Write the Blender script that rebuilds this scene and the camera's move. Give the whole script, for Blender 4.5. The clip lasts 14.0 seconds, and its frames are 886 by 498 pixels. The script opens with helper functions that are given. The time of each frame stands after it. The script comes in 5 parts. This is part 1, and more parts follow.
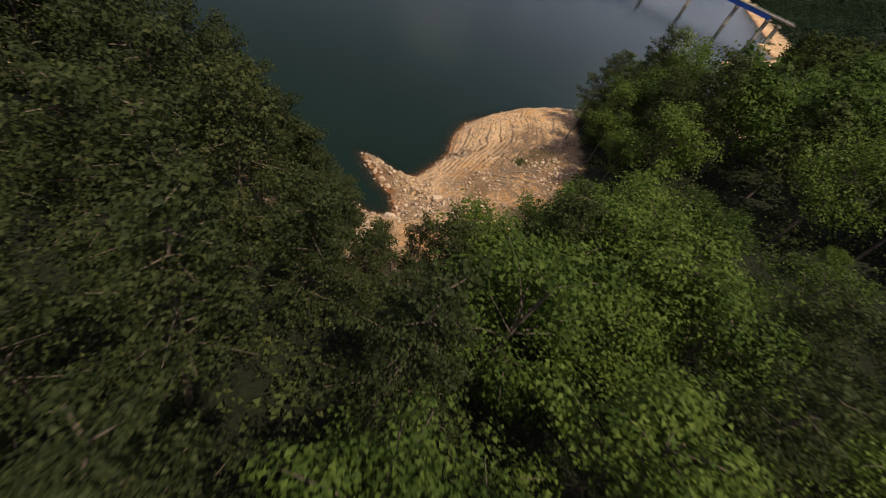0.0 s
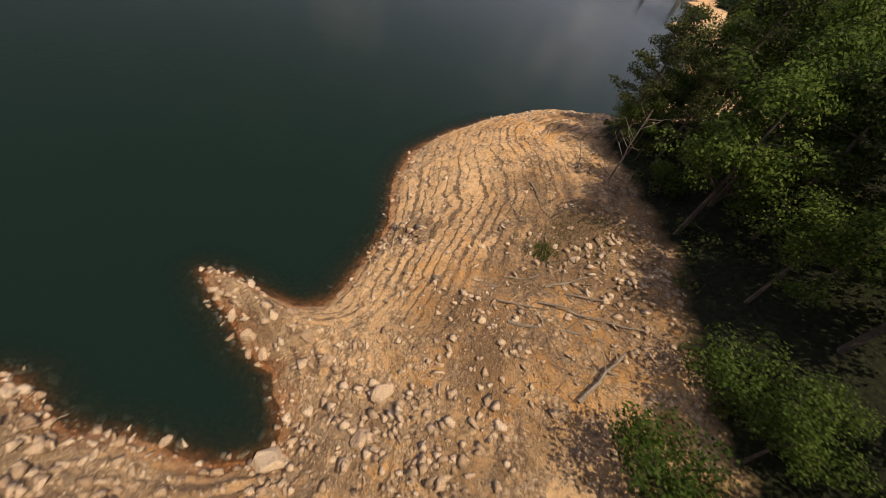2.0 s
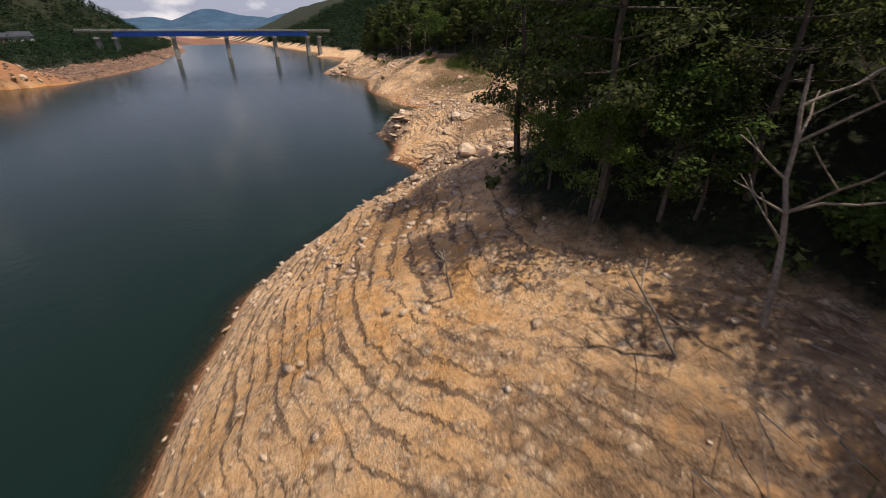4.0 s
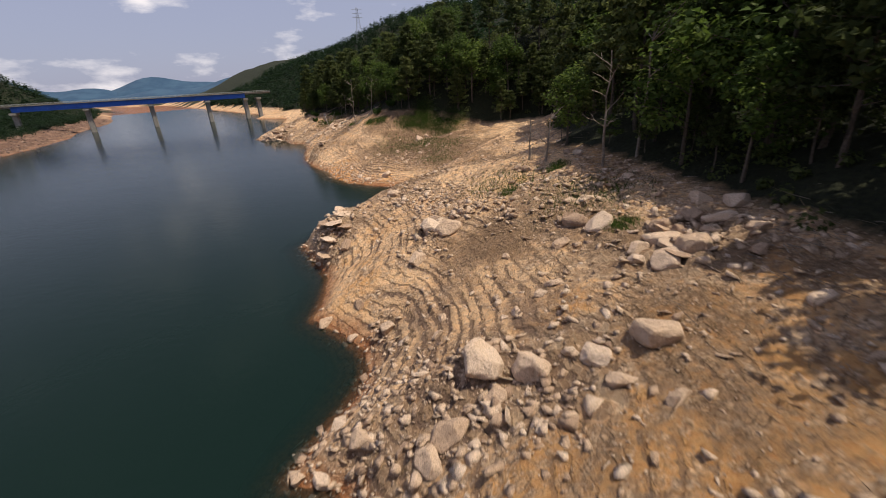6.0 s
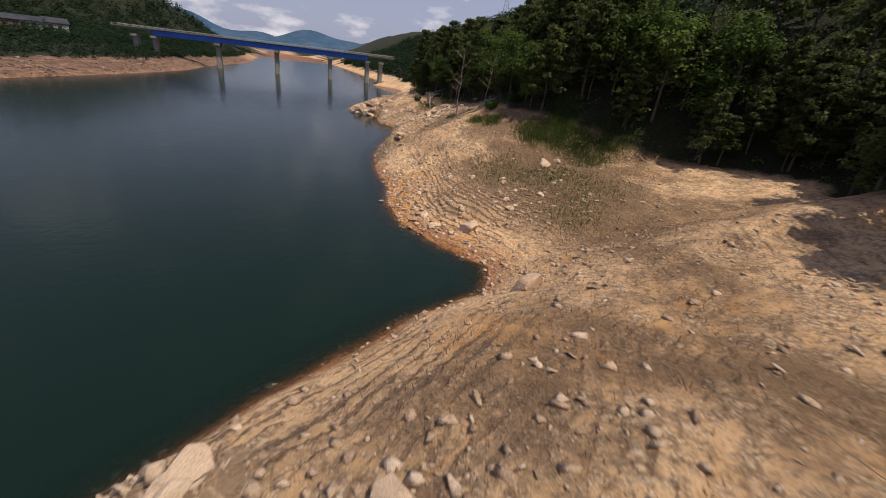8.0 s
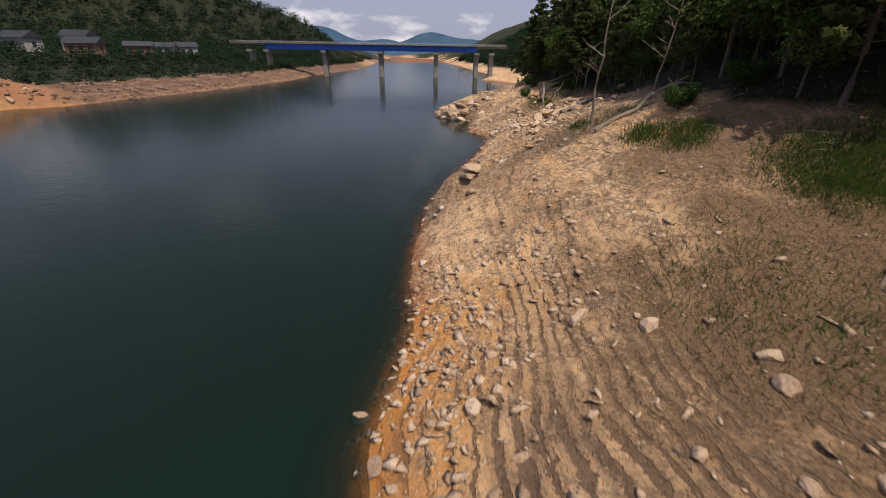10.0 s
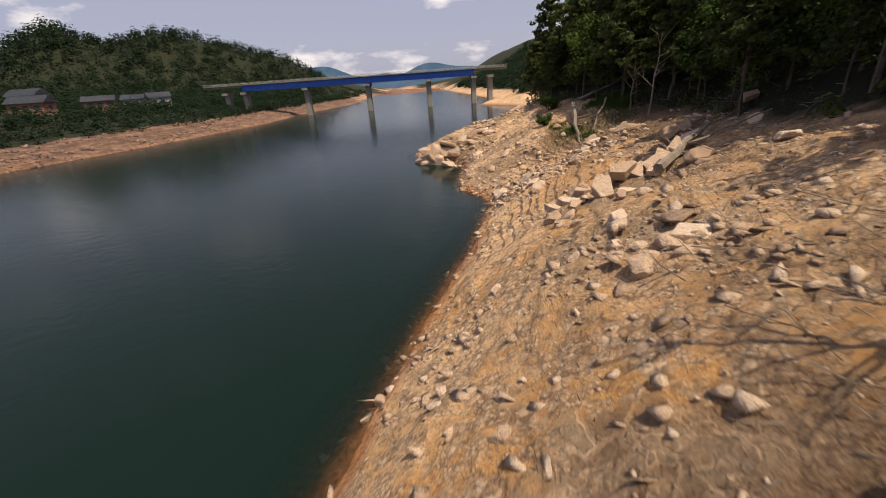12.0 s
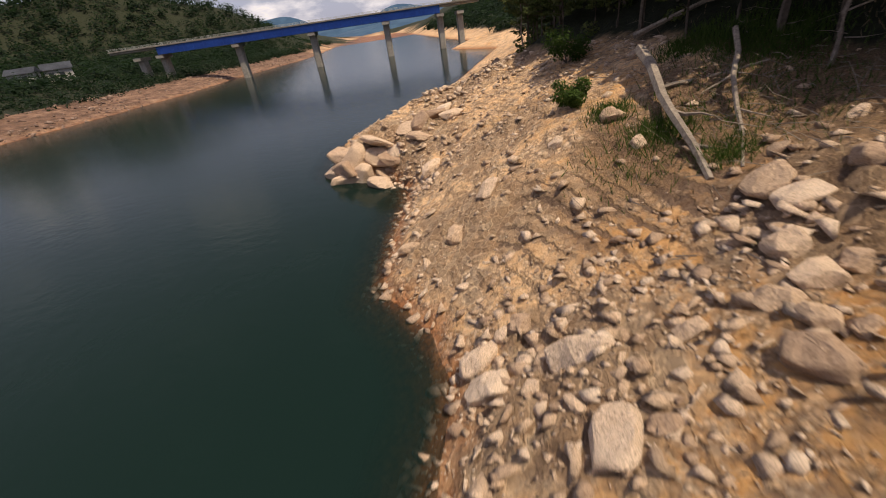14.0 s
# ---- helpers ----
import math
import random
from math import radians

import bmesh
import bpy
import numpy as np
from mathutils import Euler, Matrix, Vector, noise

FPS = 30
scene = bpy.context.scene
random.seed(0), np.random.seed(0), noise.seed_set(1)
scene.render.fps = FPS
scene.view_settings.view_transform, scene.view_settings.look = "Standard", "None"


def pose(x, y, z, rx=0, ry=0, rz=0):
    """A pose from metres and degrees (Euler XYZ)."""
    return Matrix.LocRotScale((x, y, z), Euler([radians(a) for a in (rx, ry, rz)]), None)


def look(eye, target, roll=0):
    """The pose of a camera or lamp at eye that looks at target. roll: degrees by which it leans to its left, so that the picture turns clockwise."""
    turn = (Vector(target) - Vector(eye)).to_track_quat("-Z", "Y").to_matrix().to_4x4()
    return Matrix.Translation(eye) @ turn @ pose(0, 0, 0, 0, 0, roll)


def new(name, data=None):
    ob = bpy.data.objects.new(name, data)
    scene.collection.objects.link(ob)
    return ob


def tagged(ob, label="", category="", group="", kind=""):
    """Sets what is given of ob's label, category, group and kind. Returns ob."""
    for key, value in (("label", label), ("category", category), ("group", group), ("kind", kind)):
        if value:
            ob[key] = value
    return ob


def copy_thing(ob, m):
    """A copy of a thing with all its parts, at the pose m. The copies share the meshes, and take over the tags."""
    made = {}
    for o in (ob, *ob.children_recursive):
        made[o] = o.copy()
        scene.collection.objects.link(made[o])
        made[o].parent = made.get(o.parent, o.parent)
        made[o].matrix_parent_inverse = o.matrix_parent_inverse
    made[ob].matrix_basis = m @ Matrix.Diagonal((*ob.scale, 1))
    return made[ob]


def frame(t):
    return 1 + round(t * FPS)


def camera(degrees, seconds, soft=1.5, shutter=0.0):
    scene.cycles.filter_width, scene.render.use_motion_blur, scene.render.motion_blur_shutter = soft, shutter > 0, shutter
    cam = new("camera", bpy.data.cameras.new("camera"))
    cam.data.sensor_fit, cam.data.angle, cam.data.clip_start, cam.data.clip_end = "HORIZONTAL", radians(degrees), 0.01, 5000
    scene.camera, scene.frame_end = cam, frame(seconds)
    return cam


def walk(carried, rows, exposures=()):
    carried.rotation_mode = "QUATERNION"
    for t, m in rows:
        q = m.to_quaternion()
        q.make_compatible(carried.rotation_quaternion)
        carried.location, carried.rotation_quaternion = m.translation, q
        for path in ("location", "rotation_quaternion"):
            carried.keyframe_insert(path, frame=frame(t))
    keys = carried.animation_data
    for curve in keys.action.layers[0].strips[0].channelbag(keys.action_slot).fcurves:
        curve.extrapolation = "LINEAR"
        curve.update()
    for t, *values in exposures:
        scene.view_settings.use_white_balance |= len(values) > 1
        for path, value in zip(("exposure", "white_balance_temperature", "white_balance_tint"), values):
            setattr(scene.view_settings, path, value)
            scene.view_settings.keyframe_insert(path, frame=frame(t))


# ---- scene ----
cam = camera(94.0, 14.0, soft=0.9, shutter=0.17)
PATH = [
    (0, (20.799, -53.871, 24.809), (19.918, -52.701, 23.448), 25.0),
    (0.5, (16.163, -49.987, 22.11), (15.29, -48.803, 20.755), 25.3),
    (1, (12.084, -45.805, 20.503), (11.251, -44.636, 19.111), 25.7),
    (1.5, (8.162, -42.782, 17.568), (7.368, -41.504, 16.25), 26.2),
    (2, (4.389, -38.296, 16.889), (3.713, -36.968, 15.555), 23.8),
    (2.5, (0.372, -34.657, 14.511), (-0.078, -33.116, 13.318), 20.5),
    (3, (-2.82, -30.843, 12.367), (-3.078, -29.14, 11.352), 15.0),
    (3.5, (-5.336, -26.043, 11.449), (-5.416, -24.295, 10.48), 5.5),
    (5.8, (-4.738, -2.24, 11.511), (-4.447, -0.41, 10.759), -4.8),
    (6, (-4.273, 0.476, 11.448), (-4.006, 2.312, 10.701), -3.5),
    (6.5, (-3.225, 7.077, 11.38), (-3.059, 8.928, 10.641), 0.9),
    (7, (-2.46, 13.361, 11.41), (-2.418, 15.219, 10.671), 4.9),
    (7.2, (-2.229, 15.906, 11.428), (-2.223, 17.762, 10.685), 6.0),
    (9.3, (-4.253, 45.068, 9.146), (-4.762, 46.79, 8.264), 2.2),
    (9.5, (-4.603, 47.416, 9.142), (-5.173, 49.121, 8.264), 1.8),
    (10, (-5.717, 52.628, 9.128), (-6.397, 54.304, 8.275), 1.0),
    (10.5, (-7.16, 58.214, 8.766), (-7.867, 59.909, 7.974), -1.7),
    (11, (-8.849, 63.809, 8.374), (-9.575, 65.545, 7.698), -3.6),
    (11.5, (-10.35, 69.406, 8.173), (-11.107, 71.143, 7.532), -4.1),
    (12, (-11.707, 74.483, 8.076), (-12.467, 76.177, 7.331), -4.1),
    (12.5, (-12.972, 79.546, 8.029), (-13.723, 81.188, 7.168), -4.3),
    (13, (-14.109, 84.6, 8.073), (-14.85, 86.2, 7.128), -6.0),
    (13.5, (-15.638, 89.769, 7.722), (-16.33, 91.354, 6.718), -7.7),
    (14, (-17.016, 95.411, 7.45), (-17.707, 97.026, 6.494), -8.5),
]
walk(cam, [(t, look(eye, target, roll)) for t, eye, target, roll in PATH], exposures=[(0, -0.3, 7500, 9), (1.5, -0.28, 8600, 10), (2.2, -0.17, 8000, 10), (3.5, -0.15, 7200, 10), (6.5, -0.25, 6950, 10), (9.5, -0.35, 6800, 11), (11, -0.1, 7400, 11), (14, -0.1, 7550, 12)])

# ---- sky and sun ----
SUN_TO = Vector((0.44, -0.12, 1.0)).normalized()
sun = new("sun", bpy.data.lights.new("sun", "SUN"))
sun.data.energy, sun.data.angle, sun.data.color = 5.3, radians(0.6), (1.0, 0.92, 0.79)
sun.matrix_world = look((0, 0, 60), Vector((0, 0, 60)) - SUN_TO)


def make_world():
    w = bpy.data.worlds.new("sky")
    scene.world = w
    w.use_nodes = True
    nt = w.node_tree
    nt.nodes.clear()
    out = nt.nodes.new("ShaderNodeOutputWorld")
    bg = nt.nodes.new("ShaderNodeBackground")
    sky = nt.nodes.new("ShaderNodeTexSky")
    sky.sky_type, sky.sun_disc = "NISHITA", False
    sky.sun_elevation = math.asin(SUN_TO.z)
    sky.sun_rotation = math.atan2(SUN_TO.x, SUN_TO.y)
    sky.air_density, sky.dust_density, sky.ozone_density = 1.0, 1.6, 1.5
    co = nt.nodes.new("ShaderNodeTexCoord")
    mp = nt.nodes.new("ShaderNodeMapping")
    mp.inputs["Scale"].default_value = (1.0, 1.0, 2.6)
    mp.inputs["Location"].default_value = (0.35, 0.1, 0.0)
    nz = nt.nodes.new("ShaderNodeTexNoise")
    nz.inputs["Scale"].default_value, nz.inputs["Detail"].default_value = 6.5, 8.0
    nz.inputs["Roughness"].default_value = 0.55
    ramp = nt.nodes.new("ShaderNodeValToRGB")
    ramp.color_ramp.elements[0].position, ramp.color_ramp.elements[1].position = 0.565, 0.74
    mix = nt.nodes.new("ShaderNodeMix")
    mix.data_type = "RGBA"
    mix.inputs["B"].default_value = (13.5, 13.2, 14.2, 1)
    hz = nt.nodes.new("ShaderNodeMix")
    hz.data_type = "RGBA"
    hz.inputs["Factor"].default_value = 0.62
    hz.inputs["B"].default_value = (6.4, 6.9, 10.4, 1)
    nt.links.new(co.outputs["Generated"], mp.inputs["Vector"])
    nt.links.new(mp.outputs["Vector"], nz.inputs["Vector"])
    nt.links.new(nz.outputs["Fac"], ramp.inputs["Fac"])
    nt.links.new(ramp.outputs["Color"], mix.inputs["Factor"])
    nt.links.new(sky.outputs["Color"], hz.inputs["A"])
    nt.links.new(hz.outputs["Result"], mix.inputs["A"])
    nt.links.new(mix.outputs["Result"], bg.inputs["Color"])
    bg.inputs["Strength"].default_value = 0.082
    nt.links.new(bg.outputs["Background"], out.inputs["Surface"])


make_world()


# ---- materials ----
def material(name):
    m = bpy.data.materials.new(name)
    m.use_nodes = True
    nt = m.node_tree
    bsdf = nt.nodes["Principled BSDF"]
    return m, nt, bsdf


def node(nt, kind, **values):
    n = nt.nodes.new(kind)
    for k, v in values.items():
        n.inputs[k.replace("_", " ")].default_value = v
    return n


def ramp_node(nt, stops):
    n = nt.nodes.new("ShaderNodeValToRGB")
    e = n.color_ramp.elements
    while len(e) < len(stops):
        e.new(0.5)
    for el, (p, c) in zip(e, stops):
        el.position, el.color = p, (*c, 1)
    return n


def mixed(nt, fac, a, b, blend="MIX"):
    n = nt.nodes.new("ShaderNodeMix")
    n.data_type, n.blend_type = "RGBA", blend
    for key, v in (("Factor", fac), ("A", a), ("B", b)):
        if isinstance(v, (int, float)):
            n.inputs[key].default_value = v
        elif isinstance(v, tuple):
            n.inputs[key].default_value = (*v, 1)
        else:
            nt.links.new(v, n.inputs[key])
    return n.outputs["Result"]


def maths(nt, op, a, b=0.0, c=0.0):
    n = nt.nodes.new("ShaderNodeMath")
    n.operation = op
    for i, v in enumerate((a, b, c)):
        if isinstance(v, (int, float)):
            n.inputs[i].default_value = v
        else:
            nt.links.new(v, n.inputs[i])
    return n.outputs[0]


def noise_of(nt, coords, scale, detail=4.0, rough=0.55):
    n = node(nt, "ShaderNodeTexNoise", Scale=scale, Detail=detail, Roughness=rough)
    nt.links.new(coords, n.inputs["Vector"])
    return n.outputs["Fac"]


def bump_to(nt, bsdf, height, strength, distance):
    b = node(nt, "ShaderNodeBump", Strength=strength, Distance=distance)
    nt.links.new(height, b.inputs["Height"])
    nt.links.new(b.outputs["Normal"], bsdf.inputs["Normal"])


def simple(name, dark, light, scale, rough=0.8, bump=0.3, distance=0.02, metal=0.0, per_object=False):
    """A two-tone surface with grain at two scales."""
    m, nt, bsdf = material(name)
    geo = nt.nodes.new("ShaderNodeNewGeometry")
    n1 = noise_of(nt, geo.outputs["Position"], scale, 6.0)
    n2 = noise_of(nt, geo.outputs["Position"], scale * 0.17, 3.0)
    both = maths(nt, "ADD", maths(nt, "MULTIPLY", n1, 0.6), maths(nt, "MULTIPLY", n2, 0.4))
    r = ramp_node(nt, [(0.36, dark), (0.64, light)])
    nt.links.new(both, r.inputs["Fac"])
    col = r.outputs["Color"]
    if per_object:
        info = nt.nodes.new("ShaderNodeObjectInfo")
        hsv = nt.nodes.new("ShaderNodeHueSaturation")
        nt.links.new(maths(nt, "MULTIPLY_ADD", info.outputs["Random"], 0.5, 0.75), hsv.inputs["Value"])
        nt.links.new(col, hsv.inputs["Color"])
        col = hsv.outputs["Color"]
    nt.links.new(col, bsdf.inputs["Base Color"])
    bsdf.inputs["Roughness"].default_value, bsdf.inputs["Metallic"].default_value = rough, metal
    bump_to(nt, bsdf, n1, bump, distance)
    return m


def stone_material(name, stops, per_island=True):
    m, nt, bsdf = material(name)
    geo = nt.nodes.new("ShaderNodeNewGeometry")
    n1 = noise_of(nt, geo.outputs["Position"], 9.0, 6.0, 0.65)
    n2 = noise_of(nt, geo.outputs["Position"], 1.3, 4.0)
    if per_island:
        rnd = geo.outputs["Random Per Island"]
    else:
        rnd = nt.nodes.new("ShaderNodeObjectInfo").outputs["Random"]
    f = maths(nt, "ADD", maths(nt, "MULTIPLY", rnd, 0.62), maths(nt, "ADD", maths(nt, "MULTIPLY", n1, 0.45), maths(nt, "MULTIPLY_ADD", n2, 0.35, -0.22)))
    r = ramp_node(nt, stops)
    nt.links.new(f, r.inputs["Fac"])
    nt.links.new(r.outputs["Color"], bsdf.inputs["Base Color"])
    bsdf.inputs["Roughness"].default_value = 0.85
    # brown stains
    dirt = ramp_node(nt, [(0.50, (0, 0, 0)), (0.72, (0.30, 0.30, 0.30))])
    nt.links.new(noise_of(nt, geo.outputs["Position"], 2.6, 6.0, 0.65), dirt.inputs["Fac"])
    worn = mixed(nt, dirt.outputs["Color"], r.outputs["Color"], (0.34, 0.225, 0.14))
    # dark and pale mineral grains, and weathered hollows
    speck = noise_of(nt, geo.outputs["Position"], 34.0, 4.0, 0.7)
    grain = ramp_node(nt, [(0.36, (0.62, 0.60, 0.58)), (0.50, (1, 1, 1)), (0.66, (1.22, 1.2, 1.18))])
    nt.links.new(speck, grain.inputs["Fac"])
    worn = mixed(nt, 1.0, worn, grain.outputs["Color"], "MULTIPLY")
    pits = ramp_node(nt, [(0.30, (0.62, 0.57, 0.53)), (0.42, (1, 1, 1))])
    nt.links.new(noise_of(nt, geo.outputs["Position"], 5.5, 5.0, 0.7), pits.inputs["Fac"])
    nt.links.new(mixed(nt, 1.0, worn, pits.outputs["Color"], "MULTIPLY"), bsdf.inputs["Base Color"])
    bump_to(nt, bsdf, maths(nt, "ADD", maths(nt, "ADD", n1, maths(nt, "MULTIPLY", speck, 0.4)), maths(nt, "MULTIPLY", n2, 1.2)), 0.9, 0.09)
    return m


STONE = [(0.1, (0.30, 0.195, 0.132)), (0.4, (0.51, 0.36, 0.248)), (0.65, (0.62, 0.46, 0.335)), (0.9, (0.69, 0.555, 0.44))]
M_STONE = stone_material("stone_loose", STONE)
M_BOULDER = stone_material("stone_boulder", STONE, per_island=False)


def ground_material():
    """Dried lake bank: pale sandy soil in wave-cut ledges, rubble, rust at the waterline, near-black floor under the
    wood.
    """
    m, nt, bsdf = material("bank_soil")
    geo = nt.nodes.new("ShaderNodeNewGeometry")
    pos = geo.outputs["Position"]
    sep = nt.nodes.new("ShaderNodeSeparateXYZ")
    nt.links.new(pos, sep.inputs[0])
    z = sep.outputs["Z"]

    def attribute(key):
        at = nt.nodes.new("ShaderNodeAttribute")
        at.attribute_name = key
        return at.outputs["Fac"]

    def mask(value, lo, hi, most=1.0):
        r = ramp_node(nt, [(lo, (0, 0, 0)), (hi, (most, most, most))])
        nt.links.new(value, r.inputs["Fac"])
        return r.outputs["Color"]

    inland, level, away, across = attribute("inland"), attribute("band"), attribute("away"), attribute("across")
    rocky, weeds, orange, combed = attribute("rocky"), attribute("weeds"), attribute("orange"), attribute("combed")
    dusky = attribute("dusky")
    fine = noise_of(nt, pos, 5.0, 7.0, 0.70)
    mid = noise_of(nt, pos, 0.75, 5.0, 0.6)
    broad = noise_of(nt, pos, 0.13, 4.0, 0.55)
    grit = noise_of(nt, pos, 22.0, 5.0, 0.72)
    base = ramp_node(nt, [(0.34, (0.30, 0.162, 0.088)), (0.41, (0.60, 0.355, 0.190)), (0.50, (0.79, 0.51, 0.285)), (0.64, (0.86, 0.63, 0.41))])
    nt.links.new(maths(nt, "ADD", maths(nt, "MULTIPLY", fine, 0.5), maths(nt, "ADD", maths(nt, "MULTIPLY", mid, 0.3), maths(nt, "MULTIPLY", grit, 0.2))), base.inputs["Fac"])
    ochre = ramp_node(nt, [(0.36, (0.42, 0.185, 0.060)), (0.6, (0.76, 0.405, 0.145))])
    nt.links.new(fine, ochre.inputs["Fac"])
    patch = maths(nt, "ADD", maths(nt, "MULTIPLY", broad, 0.55), maths(nt, "MULTIPLY", mid, 0.45))
    col = mixed(nt, mask(maths(nt, "ADD", patch, maths(nt, "MULTIPLY", orange, 0.16)), 0.49, 0.62, 0.85), base.outputs["Color"], ochre.outputs["Color"])
    # gravel: small stones at two sizes, the shade in their gaps painted dark
    gravel = None
    for size, most in ((4.6, 0.72), (12.0, 0.62)):
        bits = node(nt, "ShaderNodeTexVoronoi", Scale=size)
        nt.links.new(pos, bits.inputs["Vector"])
        bs = nt.nodes.new("ShaderNodeSeparateColor")
        nt.links.new(bits.outputs["Color"], bs.inputs[0])
        where = mask(maths(nt, "ADD", noise_of(nt, pos, 0.20 * size, 4.0, 0.62), maths(nt, "ADD", maths(nt, "MULTIPLY", rocky, 0.07), maths(nt, "MULTIPLY", combed, -0.06))), 0.47, 0.58, most)
        pale = ramp_node(nt, [(0.0, (0.27, 0.16, 0.095)), (0.3, (0.53, 0.34, 0.20)), (0.65, (0.73, 0.51, 0.33)), (1.0, (0.80, 0.63, 0.465))])
        nt.links.new(bs.outputs[0], pale.inputs["Fac"])
        col = mixed(nt, where, col, pale.outputs["Color"])
        gap_shade = maths(nt, "MULTIPLY", mask(bits.outputs["Distance"], 0.40, 0.60, 0.75), where)
        col = mixed(nt, gap_shade, col, (0.13, 0.078, 0.048))
        dome = maths(nt, "MULTIPLY", maths(nt, "MULTIPLY", maths(nt, "SUBTRACT", 0.6, bits.outputs["Distance"]), where), 5.0 / size)
        gravel = dome if gravel is None else maths(nt, "ADD", gravel, dome)
    # broken bedrock: facets of several sizes with dark joints between them
    warp = node(nt, "ShaderNodeTexNoise", Scale=0.8, Detail=3.0)
    nt.links.new(pos, warp.inputs["Vector"])
    bent = nt.nodes.new("ShaderNodeVectorMath")
    bent.operation = "MULTIPLY_ADD"
    nt.links.new(warp.outputs["Color"], bent.inputs[0])
    bent.inputs[1].default_value = (0.9, 0.9, 0.9)
    nt.links.new(pos, bent.inputs[2])
    relief = None
    for size, most in ((1.15, 0.8), (3.4, 0.7)):
        cells = node(nt, "ShaderNodeTexVoronoi", Scale=size)
        edges = nt.nodes.new("ShaderNodeTexVoronoi")
        edges.feature = "DISTANCE_TO_EDGE"
        edges.inputs["Scale"].default_value = size
        for v in (cells, edges):
            nt.links.new(bent.outputs[0], v.inputs["Vector"])
        shade = ramp_node(nt, [(0.1, (0.34, 0.205, 0.122)), (0.45, (0.57, 0.375, 0.228)), (0.8, (0.69, 0.51, 0.345))])
        cs = nt.nodes.new("ShaderNodeSeparateColor")
        nt.links.new(cells.outputs["Color"], cs.inputs[0])
        nt.links.new(maths(nt, "ADD", maths(nt, "MULTIPLY", cs.outputs[1], 0.6), maths(nt, "MULTIPLY", fine, 0.4)), shade.inputs["Fac"])
        here = mask(maths(nt, "ADD", rocky, maths(nt, "MULTIPLY_ADD", noise_of(nt, pos, 0.5 * size, 3.0), 1.4, -0.7)), 0.42, 0.62, most)
        col = mixed(nt, here, col, shade.outputs["Color"])
        gap = maths(nt, "MULTIPLY", mask(edges.outputs["Distance"], 0.05, 0.0, 0.6), here)
        col = mixed(nt, gap, col, (0.11, 0.066, 0.04))
        lift = maths(nt, "MULTIPLY", maths(nt, "SUBTRACT", maths(nt, "MULTIPLY", cs.outputs[0], 1.2), maths(nt, "MULTIPLY", gap, 1.2)), maths(nt, "MULTIPLY", here, 1.15 / size))
        relief = lift if relief is None else maths(nt, "ADD", relief, lift)
    # ledges of old water levels: dark soil and painted riser shade below crumbling pale edges
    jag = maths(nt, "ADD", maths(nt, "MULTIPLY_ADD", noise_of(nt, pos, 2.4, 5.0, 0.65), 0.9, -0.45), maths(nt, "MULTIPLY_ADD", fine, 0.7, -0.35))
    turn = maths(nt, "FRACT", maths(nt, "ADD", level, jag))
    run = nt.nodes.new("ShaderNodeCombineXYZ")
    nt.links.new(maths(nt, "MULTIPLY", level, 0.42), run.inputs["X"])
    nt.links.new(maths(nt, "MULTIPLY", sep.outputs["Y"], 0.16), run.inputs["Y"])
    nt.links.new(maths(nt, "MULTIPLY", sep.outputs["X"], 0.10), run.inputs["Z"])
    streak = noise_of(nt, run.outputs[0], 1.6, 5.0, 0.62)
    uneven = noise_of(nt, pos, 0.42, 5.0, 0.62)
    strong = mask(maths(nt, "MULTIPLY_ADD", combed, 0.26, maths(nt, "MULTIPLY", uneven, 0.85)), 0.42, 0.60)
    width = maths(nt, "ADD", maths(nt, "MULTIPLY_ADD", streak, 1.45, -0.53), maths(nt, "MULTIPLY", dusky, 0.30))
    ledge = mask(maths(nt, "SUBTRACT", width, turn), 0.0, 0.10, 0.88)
    soil_shade = ramp_node(nt, [(0.38, (0.085, 0.052, 0.038)), (0.62, (0.235, 0.150, 0.105))])
    nt.links.new(fine, soil_shade.inputs["Fac"])
    col = mixed(nt, maths(nt, "MULTIPLY", ledge, maths(nt, "MULTIPLY_ADD", strong, 0.88, 0.06)), col, soil_shade.outputs["Color"])
    # dusky patches: brown soil between the ledges, and painted tree shade by the cove
    murk = maths(nt, "MULTIPLY", mask(maths(nt, "MULTIPLY_ADD", streak, 0.7, maths(nt, "MULTIPLY", fine, 0.3)), 0.44, 0.60, 0.8), mask(dusky, 0.05, 0.6))
    col = mixed(nt, murk, col, soil_shade.outputs["Color"])
    # dry twigs and sparse weeds on the upper bank
    weedy = maths(nt, "ADD", maths(nt, "MULTIPLY", noise_of(nt, pos, 0.24, 5.0, 0.6), 0.62), maths(nt, "MULTIPLY", fine, 0.38))
    upper = mask(maths(nt, "MULTIPLY", away, 0.1), 0.25, 0.65)
    weedy = maths(nt, "MULTIPLY_ADD", weeds, 0.20, weedy)
    wcol = ramp_node(nt, [(0.36, (0.062, 0.038, 0.024)), (0.50, (0.175, 0.108, 0.064)), (0.66, (0.37, 0.235, 0.14))])
    nt.links.new(grit, wcol.inputs["Fac"])
    col = mixed(nt, maths(nt, "MULTIPLY", mask(weedy, 0.51, 0.64, 0.88), upper), col, wcol.outputs["Color"])
    # rust and wet soil at the waterline
    wet = ramp_node(nt, [(0.0, (1, 1, 1)), (0.45, (0.55, 0.55, 0.55)), (1.0, (0, 0, 0))])
    nt.links.new(maths(nt, "ADD", maths(nt, "MULTIPLY", z, 1.45), maths(nt, "MULTIPLY_ADD", mid, 1.8, -0.8)), wet.inputs["Fac"])
    rust = ramp_node(nt, [(0.4, (0.15, 0.052, 0.022)), (0.6, (0.42, 0.145, 0.048))])
